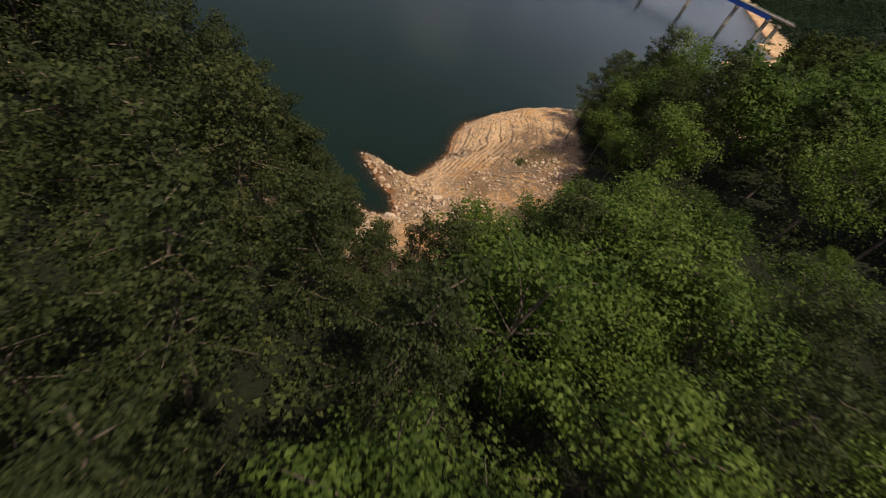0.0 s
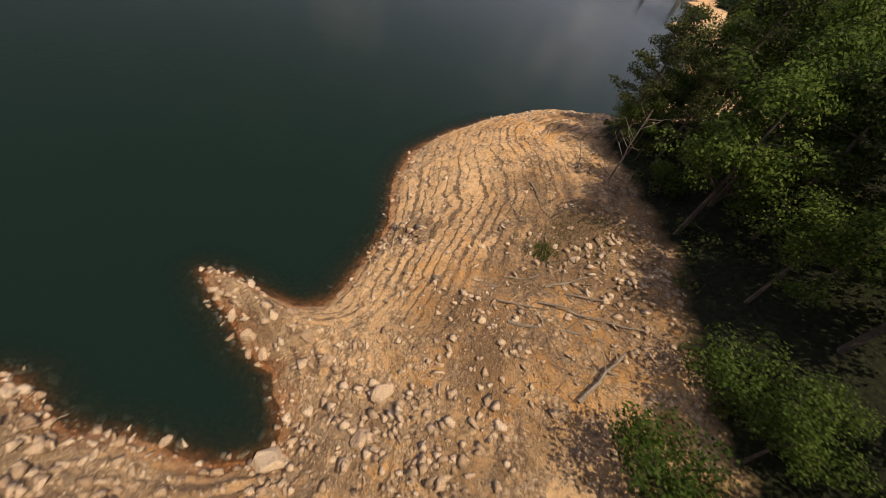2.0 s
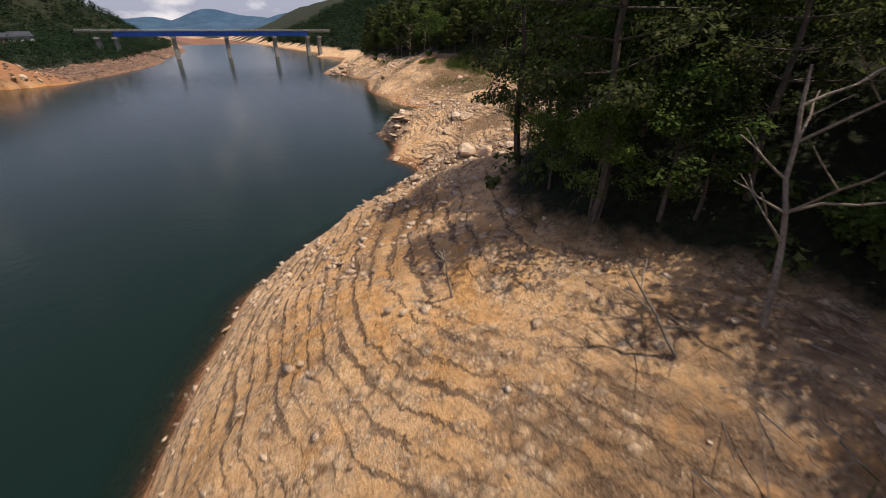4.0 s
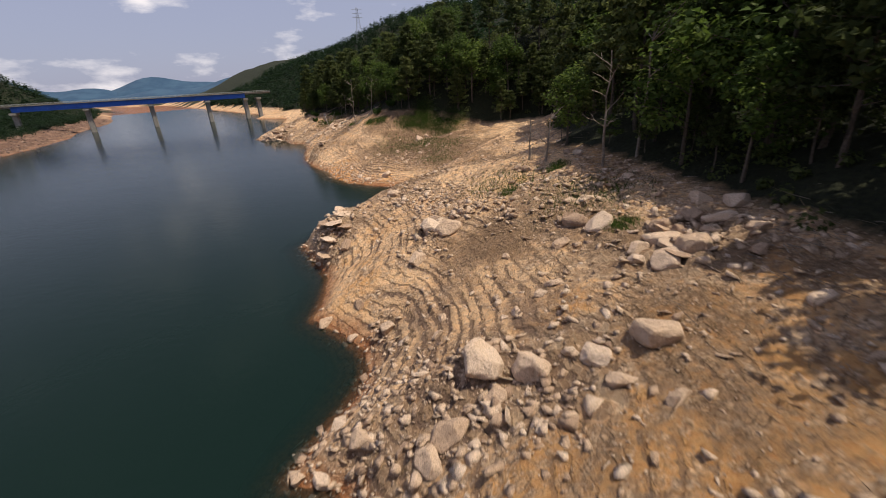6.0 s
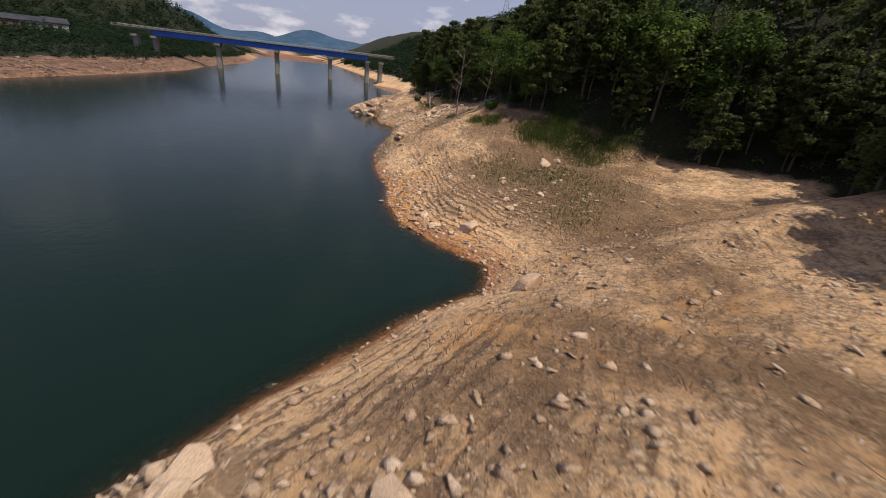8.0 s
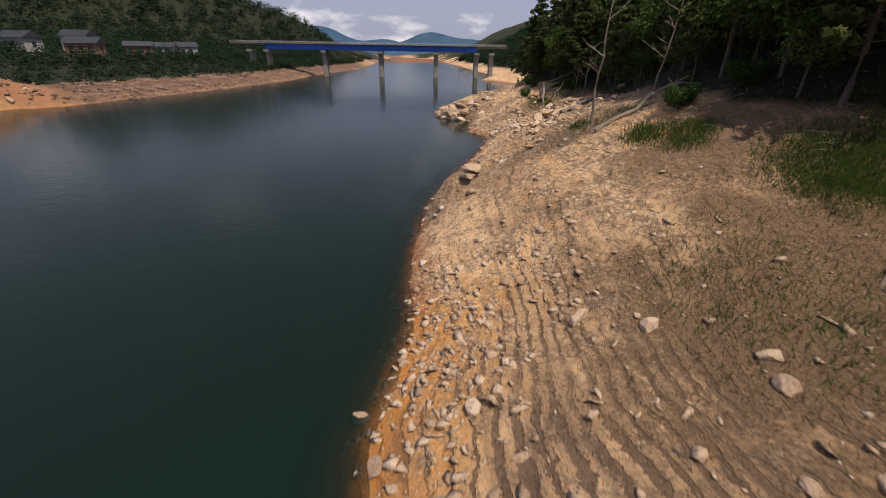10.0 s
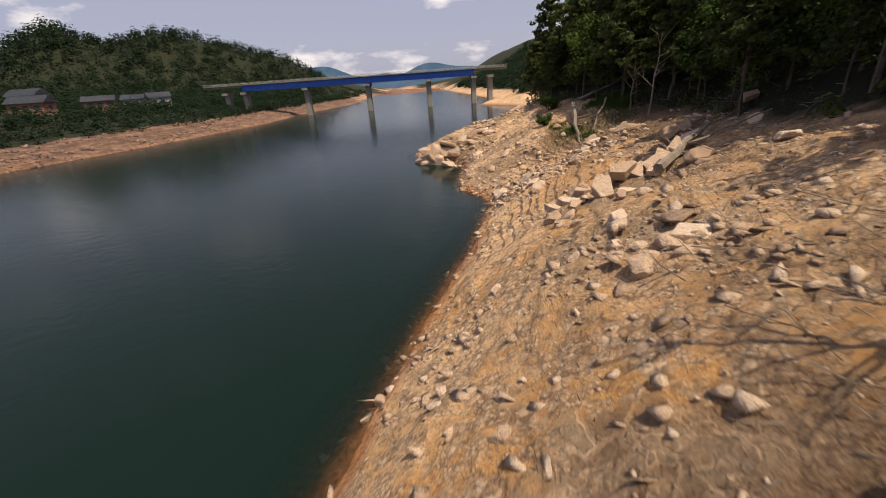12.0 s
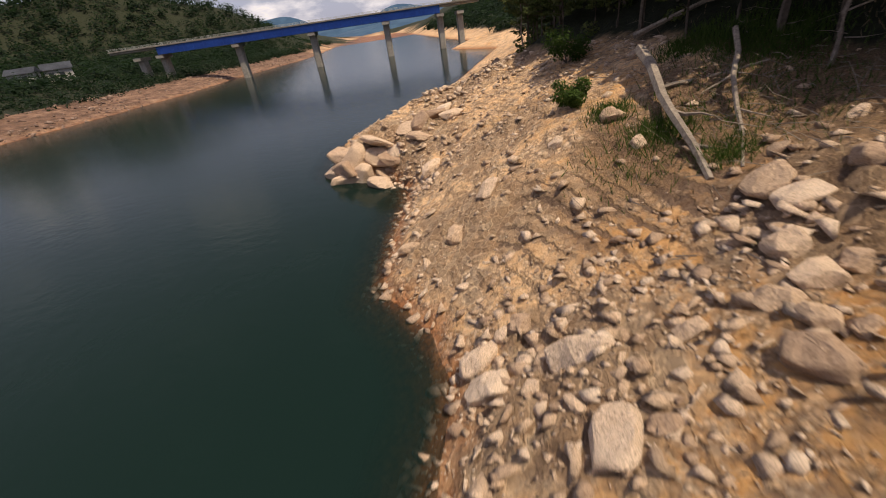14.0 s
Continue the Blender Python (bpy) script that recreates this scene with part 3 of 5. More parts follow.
XS = np.unique(np.concatenate([axis(-32.0, 9.0, 0.14, -2600, 2600), np.arange(-186.0, -92.0, 2.2)]))
YS = np.unique(np.concatenate([axis(-46.0, 116.0, 0.25, -900, 4000), np.arange(123.0, 330.0, 3.2)]))
GX, GY = np.meshgrid(XS, YS)
GZ, GIN = lie(GX, GY)
GD = near_bank(GX, GY)
GF = far_bank(GX, GY)
GBAND = np.where(GD > -5, ledges(GX, GY, GD), 2.0 * GF)
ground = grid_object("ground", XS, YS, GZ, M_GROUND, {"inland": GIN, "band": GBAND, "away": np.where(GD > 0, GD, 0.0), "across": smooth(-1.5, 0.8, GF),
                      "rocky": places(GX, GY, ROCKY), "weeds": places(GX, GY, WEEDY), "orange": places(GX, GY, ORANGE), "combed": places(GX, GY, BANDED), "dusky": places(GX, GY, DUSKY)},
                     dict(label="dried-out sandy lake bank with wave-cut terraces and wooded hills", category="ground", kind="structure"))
WX, WY = XS[::4], YS[::4]
water = grid_object("water", WX, WY, np.zeros((len(WY), len(WX))), M_WATER, {"depth": np.maximum(0, -GZ[::4, ::4])},
                    dict(label="calm dark green reservoir water reflecting the sky", category="water", kind="structure"))


# ---- building helpers ----
def part(name, bm, mat, parent=None, label=""):
    me = bpy.data.meshes.new(name)
    bm.normal_update()
    bm.to_mesh(me)
    bm.free()
    me.materials.append(mat)
    ob = new(name, me)
    if parent is not None:
        ob.parent = parent
    if label:
        tagged(ob, label=label)
    return ob


def add_box(bm, size, m):
    """A box with slightly broken edges."""
    made = bmesh.ops.create_cube(bm, size=1.0, matrix=m @ Matrix.Diagonal((*size, 1)))
    return made["verts"]


def box_part(name, size, m, mat, parent, bevel=0.0, label=""):
    bm = bmesh.new()
    add_box(bm, size, m)
    if bevel:
        bmesh.ops.bevel(bm, geom=bm.edges[:], offset=bevel, segments=2, affect="EDGES")
    return part(name, bm, mat, parent, label)


def tube(bm, path, radii, sides=7):
    """A tapered limb along a path."""
    rings = []
    for i, (p, r) in enumerate(zip(path, radii)):
        p = Vector(p)
        ahead = (Vector(path[min(i + 1, len(path) - 1)]) - Vector(path[max(i - 1, 0)])).normalized()
        q = ahead.to_track_quat("Z", "Y")
        rings.append([bm.verts.new(p + q @ Vector((r * math.cos(a), r * math.sin(a), 0))) for a in (2 * math.pi * k / sides for k in range(sides))])
    for a, b in zip(rings[:-1], rings[1:]):
        for k in range(sides):
            bm.faces.new((a[k], a[(k + 1) % sides], b[(k + 1) % sides], b[k]))
    bm.faces.new(rings[0][::-1])
    bm.faces.new(rings[-1])


# ---- the bridge ----
U = Vector((0.914, 0.406, 0)).normalized()
ACROSS = Vector((-U.y, U.x, 0))
BRIDGE_TURN = math.degrees(math.atan2(U.y, U.x))
MID = Vector((-102.5, 218.6, 0))


def on_bridge(s, off=0.0, z=0.0):
    p = MID + U * s + ACROSS * off
    return Matrix.Translation((p.x, p.y, z)) @ pose(0, 0, 0, 0, 0, BRIDGE_TURN)


def build_bridge():
    bridge = tagged(new("bridge"), label="long road bridge with blue steel girder on grey concrete piers", category="bridge")
    spans = [-53.0, -46.2, -23.2, 0.0, 22.9, 39.8, 46.0]
    top = 9.9
    for s in spans:
        foot = -4.0 if -30 < s < 30 else 0.0
        for off in (0.0,):
            bm = bmesh.new()
            m = on_bridge(s, off)
            prof = [(-1.0, -0.75), (-0.75, -1.0), (0.75, -1.0), (1.0, -0.75), (1.0, 0.75), (0.75, 1.0), (-0.75, 1.0), (-1.0, 0.75)]
            low = min(foot, ground_z(*(m.translation.xy)) - 0.5)
            rows = [[bm.verts.new(m @ Vector((px * 0.95, py * 1.5, z))) for px, py in prof] for z in (low, top - 1.1)]
            for k in range(8):
                bm.faces.new((rows[0][k], rows[0][(k + 1) % 8], rows[1][(k + 1) % 8], rows[1][k]))
            bm.faces.new(rows[1])
            pier = part("pier", bm, M_CONCRETE, bridge)
            box_part("pier_cap", (2.3, 6.0, 1.0), on_bridge(s, 0, top - 0.55), M_CONCRETE, pier, 0.12)
    a, b = spans[1], spans[5]
    for off in (-2.1, 2.1):
        box_part("girder", (b - a, 2.0, 2.1), on_bridge((a + b) / 2, off, top + 1.05), M_BLUE, bridge, 0.06, "blue painted steel box girder")
    for k, s in enumerate(np.arange(a + 2.0, b - 1, 3.0)):
        box_part("stiffener", (0.12, 6.4, 1.9), on_bridge(float(s), 0, top + 1.05), M_BLUE, bridge)
    for lo, hi in ((-60.0, a - 0.05), (b + 0.05, 52.0)):
        box_part("approach_slab", (hi - lo, 6.0, 0.55), on_bridge((lo + hi) / 2, 0, top + 1.82), M_CONCRETE, bridge, 0.05)
    box_part("deck", (112.0, 7.4, 0.22), on_bridge(-4.0, 0, top + 2.24), M_CONCRETE, bridge, 0.04)
    for off in (-3.55, 3.55):
        box_part("kerb", (112.0, 0.3, 0.16), on_bridge(-4.0, off, top + 2.42), M_CONCRETE, bridge, 0.04)
        rail = box_part("railing", (112.0, 0.07, 0.07), on_bridge(-4.0, off, top + 3.05), M_RAIL, bridge)
        box_part("middle_rail", (112.0, 0.04, 0.05), on_bridge(-4.0, off, top + 2.8), M_RAIL, rail)
        for s in np.arange(-59.5, 52, 2.5):
            box_part("post", (0.08, 0.08, 0.6), on_bridge(float(s), off, top + 2.76), M_RAIL, rail)


build_bridge()


# ---- trees ----
def leaf_cloud(rng, centres, radii, per, size, flat=0.6, loose=0.5, rise=0.5):
    """Many small leaf sprays round the given centres: verts and faces."""
    n = len(centres) * per
    c = np.repeat(np.asarray(centres), per, 0)
    r = np.repeat(np.asarray(radii), per)[:, None]
    d = rng.normal(size=(n, 3))
    d /= np.linalg.norm(d, axis=1)[:, None]
    p = c + d * r * rng.uniform(0.45, 1.0, (n, 1)) * (1, 1, flat)
    up = d * 0.7 + rng.normal(size=(n, 3)) * loose + (0, 0, rise)
    up /= np.linalg.norm(up, axis=1)[:, None]
    a = np.cross(up, rng.normal(size=(n, 3)))
    a /= np.linalg.norm(a, axis=1)[:, None] + 1e-9
    b = np.cross(up, a)
    s = size * rng.uniform(0.6, 1.3, (n, 1))
    v = np.stack([p - a * s * 0.8 - b * s * 0.4, p + a * s * 0.8 - b * s * 0.3, p + b * s * 0.9 + up * s * 0.15], 1).reshape(-1, 3)
    f = np.arange(n * 3).reshape(-1, 3)
    return v, f


def quick_mesh(name, v, f, mat):
    me = bpy.data.meshes.new(name)
    me.vertices.add(len(v))
    me.vertices.foreach_set("co", np.asarray(v, np.float32).ravel())
    k = f.shape[1]
    me.loops.add(f.size)
    me.loops.foreach_set("vertex_index", f.astype(np.int32).ravel())
    me.polygons.add(len(f))
    me.polygons.foreach_set("loop_start", np.arange(0, f.size, k, dtype=np.int32))
    me.materials.append(mat)
    me.update(calc_edges=True)
    return me


def broad_tree(seed, height, spread_r, bare, per=48, leaf=0.19, limbs=13, tufts=3):
    """A broad-leaved tree: trunk, limbs and a ragged crown of leafy tufts."""
    rng = np.random.default_rng(seed)
    tree = tagged(new("tree"), label="leafy green broad-leaved tree on the wooded slope", category="tree", group="trees of the lakeside wood")
    bm = bmesh.new()
    lean = rng.uniform(-0.06, 0.06, 2)
    trunk = [(lean[0] * h * h / height, lean[1] * h * h / height, h) for h in np.linspace(-0.4, height * 0.86, 7)]
    tube(bm, trunk, np.linspace(0.17, 0.04, 7) * height / 9, 5)
    centres, radii = [], []
    small = (3.0 / tufts) ** 0.6
    for k in range(limbs):
        h = height * rng.uniform(bare, 0.86)
        i = min(5, int(h / height / 0.86 * 6))
        base = Vector(trunk[i])
        base.z = h
        ang = k * 2.4 + rng.uniform(-0.4, 0.4)
        reach = spread_r * (1.0 - 0.65 * ((h / height - bare) / (1 - bare)) ** 1.5) * rng.uniform(0.7, 1.1)
        end = base + Vector((math.cos(ang) * reach, math.sin(ang) * reach, reach * rng.uniform(0.25, 0.7)))
        midp = base.lerp(end, 0.5) + Vector((0, 0, 0.12 * reach))
        tube(bm, [base, midp, end], [0.05 * height / 9, 0.033 * height / 9, 0.012], 4)
        for t in np.linspace(0.42, 1.0, tufts):
            centres.append(base.lerp(end, float(t)) + Vector(rng.normal(size=3) * 0.25))
            radii.append(spread_r * rng.uniform(0.30, 0.44) * small)
    for k in range(4 + tufts):
        a = rng.uniform(0, 6.28)
        centres.append(Vector((lean[0] * height + math.cos(a) * spread_r * 0.3, lean[1] * height + math.sin(a) * spread_r * 0.3, height * rng.uniform(0.84, 1.0))))
        radii.append(spread_r * rng.uniform(0.28, 0.40) * small)
    part("trunk", bm, M_BARK, tree)
    v, f = leaf_cloud(rng, [tuple(c) for c in centres], radii, per, leaf, 0.75, 0.35, 0.6)
    crown = new("crown", quick_mesh("crown", v, f, M_LEAF))
    crown.parent = tree
    return tree


def pine_tree(seed, height, spread_r, bare, per=24, leaf=0.22, needles=M_NEEDLE):
    """A red pine: bare reddish stem, flat tufted whorls."""
    rng = np.random.default_rng(seed)
    tree = tagged(new("pine_tree"), label="dark green pine with a bare lower trunk", category="tree", group="trees of the lakeside wood")
    bm = bmesh.new()
    lean = rng.uniform(-0.05, 0.05, 2)
    trunk = [(lean[0] * h + 0.12 * math.sin(h), lean[1] * h, h) for h in np.linspace(-0.4, height * 0.97, 8)]
    tube(bm, trunk, np.linspace(0.15, 0.03, 8) * height / 9, 5)
    centres, radii = [], []
    levels = 9
    for k in range(levels):
        t = k / (levels - 1)
        h = height * (bare + (0.97 - bare) * t)
        for j in range(4 if k < 7 else 3):
            ang = k * 1.1 + j * 6.28 / 4 + rng.uniform(-0.4, 0.4)
            reach = spread_r * (1 - 0.75 * t) * rng.uniform(0.6, 1.1)
            base = Vector((lean[0] * h + 0.12 * math.sin(h), lean[1] * h, h))
            end = base + Vector((math.cos(ang) * reach, math.sin(ang) * reach, reach * rng.uniform(-0.05, 0.35)))
            tube(bm, [base, end], [0.035 * height / 9, 0.01], 4)
            for s in (0.5, 0.8, 1.05):
                centres.append(base.lerp(end, s) + Vector(rng.normal(size=3) * 0.12))
                radii.append(spread_r * rng.uniform(0.16, 0.28))
    for j in range(5):
        h = height * rng.uniform(0.2, max(0.25, bare))
        ang = rng.uniform(0, 6.28)
        base = Vector((lean[0] * h + 0.12 * math.sin(h), lean[1] * h, h))
        tube(bm, [base, base + Vector((math.cos(ang), math.sin(ang), 0.3)) * rng.uniform(0.5, 1.2)], [0.025, 0.006], 4)
    part("trunk", bm, M_BARK, tree)
    v, f = leaf_cloud(rng, [tuple(c) for c in centres], radii, per, leaf, 0.5)
    crown = new("crown", quick_mesh("crown", v, f, needles))
    crown.parent = tree
    return tree


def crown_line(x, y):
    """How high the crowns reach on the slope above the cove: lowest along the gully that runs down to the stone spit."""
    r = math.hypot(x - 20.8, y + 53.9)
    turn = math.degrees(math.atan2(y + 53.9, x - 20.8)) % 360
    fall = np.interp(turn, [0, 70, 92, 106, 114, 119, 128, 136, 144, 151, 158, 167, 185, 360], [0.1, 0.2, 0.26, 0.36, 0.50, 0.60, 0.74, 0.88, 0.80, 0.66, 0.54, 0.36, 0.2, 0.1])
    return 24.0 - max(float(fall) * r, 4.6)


def plant_wood():
    rng = np.random.default_rng(11)
    kinds = [broad_tree(s, 8.0, 2.9, 0.25) for s in (1, 2, 3)] + [pine_tree(s, 9.0, 2.5, b) for s, b in ((4, 0.34), (5, 0.45), (6, 0.28))]
    kinds += [broad_tree(s, 7.4, 2.9, 0.25, 64, 0.10, 18, 5) for s in (7, 8, 9)] + [pine_tree(s, 9.0, 2.6, b, 66, 0.085, M_NEEDLE_DULL) for s, b in ((10, 0.30), (12, 0.36))]
    spots = []
    tries = rng.uniform((-60, -105), (75, 150), (9000, 2))
    d = near_bank(tries[:, 0], tries[:, 1])
    w = np.interp(tries[:, 1], WOOD_Y, WOOD_AT)
    for (x, y), dd, ww in zip(tries, d, w):
        if dd < ww or dd > ww + (27 if y < -15 else 17):
            continue
        if y < -15 and (x > 36 or y < -78):
            continue
        gap = 2.35 if dd < ww + 7 or (y < -34 and x > 6) else 3.5
        if any((x - a) ** 2 + (y - b) ** 2 < gap * gap for a, b, *_ in spots):
            continue
        spots.append((x, y, dd - ww))
    # young trees and saplings that close the wood edge down to the ground
    young = []
    more = rng.uniform((-45, -14), (24, 132), (5200, 2))
    for (x, y), deep in zip(more, near_bank(more[:, 0], more[:, 1]) - np.interp(more[:, 1], WOOD_Y, WOOD_AT)):
        if 0.3 < deep < (9 if y > 62 else 5) and all((x - a) ** 2 + (y - b) ** 2 > (3.2 if y > 62 else 6.5) for a, b, _ in young):
            young.append((x, y, deep))
    spots = [(x, y, q, 1.0) for x, y, q in spots] + [(x, y, q, (0.52 if y > 40 else 0.36) + 0.03 * q) for x, y, q in young]
    spots += [(1.6, -44.9, 5.0, 1.0), (3.8, -44.5, 5.0, 1.0), (5.9, -44.4, 5.0, 1.0), (7.4, -44.8, 5.0, 0.9), (4.6, -46.3, 5.0, 1.0), (-0.6, -45.0, 5.0, 0.9), (-1.4, -46.0, 5.0, 1.0), (6.8, -45.6, 5.0, 0.9), (-4.4, -47.4, 5.0, 1.0), (-1.2, -12.0, 1.0, 0.5), (0.1, -12.8, 1.0, 0.6), (0.6, -10.4, 1.5, 0.7), (-0.5, -9.0, 1.0, 0.55)]
    used = set()
    for x, y, deep, scale in spots:
        pines = 0.97 if (y < -42 and x < 10) or (y < -46 and x < 19) else 0.25 if y < 5 else 0.72
        k = int(rng.integers(3, 6)) if rng.random() < pines else int(rng.integers(0, 3))
        if (y < -20 and x < 34) or (-26 < y < -2 and deep < 8):
            k = 6 + k if k < 3 else 9 + k % 2
        size = rng.uniform(0.8, 1.2) * (0.8 if deep < 2.0 else 1.05) * (1.25 if y < -44 and x < 6 else 1.0)
        size *= scale
        foot = ground_z(x, y)
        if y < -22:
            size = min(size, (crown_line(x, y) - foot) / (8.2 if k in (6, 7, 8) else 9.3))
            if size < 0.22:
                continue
        m = pose(x, y, foot - 0.1, 0, 0, rng.uniform(0, 360)) @ Matrix.Diagonal((size, size, size * rng.uniform(0.92, 1.12), 1))
        if k not in used:
            used.add(k)
            kinds[k].matrix_basis = m
        else:
            ob = copy_thing(kinds[k], Matrix())
            ob.matrix_basis = m


plant_wood()


def far_wood():
    """The wooded hills: crowns of leaf sprays, too many to count."""
    rng = np.random.default_rng(23)
    n = 120000
    x = rng.uniform(-430, 130, n)
    y = rng.uniform(-120, 520, n)
    d, f = near_bank(x, y), far_bank(x, y)
    w = np.interp(y, WOOD_Y, WOOD_AT)
    strip = np.where((y < 150) & (y > -105) & (x < 75), np.where(y < -15, 27.0, 17.0), 0.0)
    dist = np.hypot(x + 8, y - 60)
    village = np.zeros(n, bool)
    for hx, hy in ((-163, 142), (-172, 146), (-167, 161.5), (-176, 178), (-177, 188), (-169, 129)):
        village |= (x - hx) ** 2 + (y - hy) ** 2 < 24
    ok = ((d > w + strip) & (d < 130)) | ((f > 9) & (f < 250) & ~village & (x > -90 - 0.95 * y - 120))
    ok &= rng.random(n) < np.clip(230 / dist, 0.10, 1.0) ** 1.2 * np.where((f > 0) & (f < 45) & (y < 330), 2.2, 1.0) * 0.62
    x, y, dist, f = x[ok], y[ok], dist[ok], f[ok]
    order = rng.permutation(len(x))[:12500]
    x, y, dist, f = x[order], y[order], dist[order], f[order]
    z, _ = lie(x, y)
    size = np.clip(1.2 + dist / 160, 1.8, 4.0) * rng.uniform(0.7, 1.25, len(x))
    size = np.where((f > 0) & (f < 30), size * 0.62, np.where((f > 0) & (f < 90), size * 0.85, size))
    per = 30
    c = np.stack([x, y, z + size * 0.6], -1)
    v, fc = leaf_cloud(rng, c, size, per, 1.0, 1.1, 0.14, 0.8)
    v = v.reshape(-1, 3, 3)
    mid = v.mean(1, keepdims=True)
    v = (mid + (v - mid) * np.repeat(size * 0.25, per)[:, None, None]).reshape(-1, 3)
    tagged(new("far_woods", quick_mesh("far_woods", v, fc, M_FAR)), label="dense dark green wood covering the hills round the lake", category="forest", kind="stuff")


far_wood()


def undergrowth():
    """Low shrubs, saplings and fallen leaves that fill the wood below the crowns."""
    rng = np.random.default_rng(29)
    n = 60000
    x, y = rng.uniform(-60, 60, n), rng.uniform(-100, 150, n)
    d, w = near_bank(x, y), np.interp(y, WOOD_Y, WOOD_AT)
    deep = d - w
    ok = (deep > -0.5) & (deep < 26) & (rng.random(n) < np.clip(0.25 + deep / 9, 0, 1))
    x, y, deep = x[ok][:3100], y[ok][:3100], deep[ok][:3100]
    z, _ = lie(x, y)
    size = rng.uniform(0.5, 1.2, len(x)) * np.clip(0.6 + deep / 12, 0.6, 1.4)
    c = np.stack([x, y, z + size * 0.55], -1)
    v, f = leaf_cloud(rng, c, size, 48, 0.135, 0.8, 0.35)
    tagged(new("undergrowth", quick_mesh("undergrowth", v, f, M_NEEDLE)), label="dark green shrubs and saplings filling the wood floor", category="undergrowth", kind="stuff")


undergrowth()


# ---- stones ----
def hull_stone(seed, squash=(1, 1, 0.7), points=13, block=1.0):
    rng = np.random.default_rng(seed)
    bm = bmesh.new()
    for p in rng.normal(size=(points, 3)):
        p = p / np.linalg.norm(p) * rng.uniform(0.84, 1.0)
        p = np.sign(p) * np.abs(p) ** block
        bm.verts.new((p[0] * squash[0] * 0.5, p[1] * squash[1] * 0.5, p[2] * squash[2] * 0.5))
    bmesh.ops.convex_hull(bm, input=bm.verts[:])
    for v in [v for v in bm.verts if not v.link_faces]:
        bm.verts.remove(v)
    return bm


def boulder_mesh(seed):
    """A weathered block: broken faces, worn edges and a slightly uneven skin."""
    rng = np.random.default_rng(seed)
    bm = hull_stone(seed, (1.0, rng.uniform(0.66, 0.95), rng.uniform(0.45, 0.72)), int(rng.integers(15, 24)), rng.uniform(0.66, 0.92))
    bmesh.ops.dissolve_limit(bm, angle_limit=radians(22), verts=bm.verts[:], edges=bm.edges[:])
    bmesh.ops.bevel(bm, geom=bm.edges[:], offset=0.05, segments=2, profile=0.55, affect="EDGES")
    bmesh.ops.triangulate(bm, faces=bm.faces[:])
    bmesh.ops.subdivide_edges(bm, edges=[e for e in bm.edges if e.calc_length() > 0.16], cuts=1)
    for v in bm.verts:
        v.co += Vector(noise.noise_vector(v.co * 3.0 + Vector((seed, 0, 0)))) * 0.034 + Vector(noise.noise_vector(v.co * 9.0 + Vector((seed, 5, 0)))) * 0.018
    me = bpy.data.meshes.new("boulder")
    bm.normal_update()
    bm.to_mesh(me)
    bm.free()
    me.materials.append(M_BOULDER)
    return me


BOULDERS_SPIT = [(-7.9, -45.0, 0.93), (-5.4, -44.7, 0.96), (-7.3, -43.9, 0.95), (-5.9, -43.5, 0.92), (-3.3, -43.1, 1.1), (-8.4, -43.0, 1.3), (-0.8, -42.5, 1.4), (-8.8, -42.4, 1.6), (-6.5, -41.9, 0.89), (1.3, -41.7, 1.1), (3.6, -41.7, 1.4), (4.8, -41.3, 1.2), (0.5, -41.1, 1.2), (4.0, -40.7, 1.1), (-7.1, -40.4, 0.83), (-6.7, -39.7, 0.71), (-2.8, -37.5, 0.5), (-2.9, -37.3, 0.49), (1.0, -36.8, 1), (4.0, -36.3, 0.78), (0.0, -35.3, 1.4), (4.8, -34.0, 0.57), (-3.8, -33.4, 0.58), (-6.2, -33.4, 0.62)]
BOULDERS_SPIT_MORE = [(-4.9, -33.4, 0.72), (-7.5, -33.3, 0.56), (-9.4, -33.2, 0.4), (1.8, -33.1, 0.8), (-4.7, -32.4, 0.6), (-1.5, -32.0, 0.67), (-7.4, -31.9, 0.59), (-3.0, -31.9, 0.71), (-4.5, -31.6, 0.69), (1.1, -31.6, 1), (4.8, -30.3, 0.53), (-4.6, -28.9, 0.5)]
BOULDERS_POINT = [(0.1, -24.6, 0.23), (-1.2, -23.6, 0.4), (0.8, -22.8, 0.24), (-2.4, -22.8, 0.36), (-0.5, -22.4, 0.28), (2.5, -22.0, 0.52), (1.4, -21.9, 0.34), (4.1, -21.0, 0.47), (2.5, -20.9, 0.4), (1.2, -20.3, 0.38), (0.1, -18.8, 0.35), (-3.8, -18.7, 0.27), (3.3, -18.5, 0.49), (-12.8, -16.3, 0.37), (-10.7, -7.1, 0.42), (-14.0, -6.5, 0.46), (1.3, 2.7, 0.66), (0.5, 3.3, 0.59), (-4.8, 5.1, 0.7), (1.9, 7.0, 0.68), (6.4, 8.0, 0.64)]
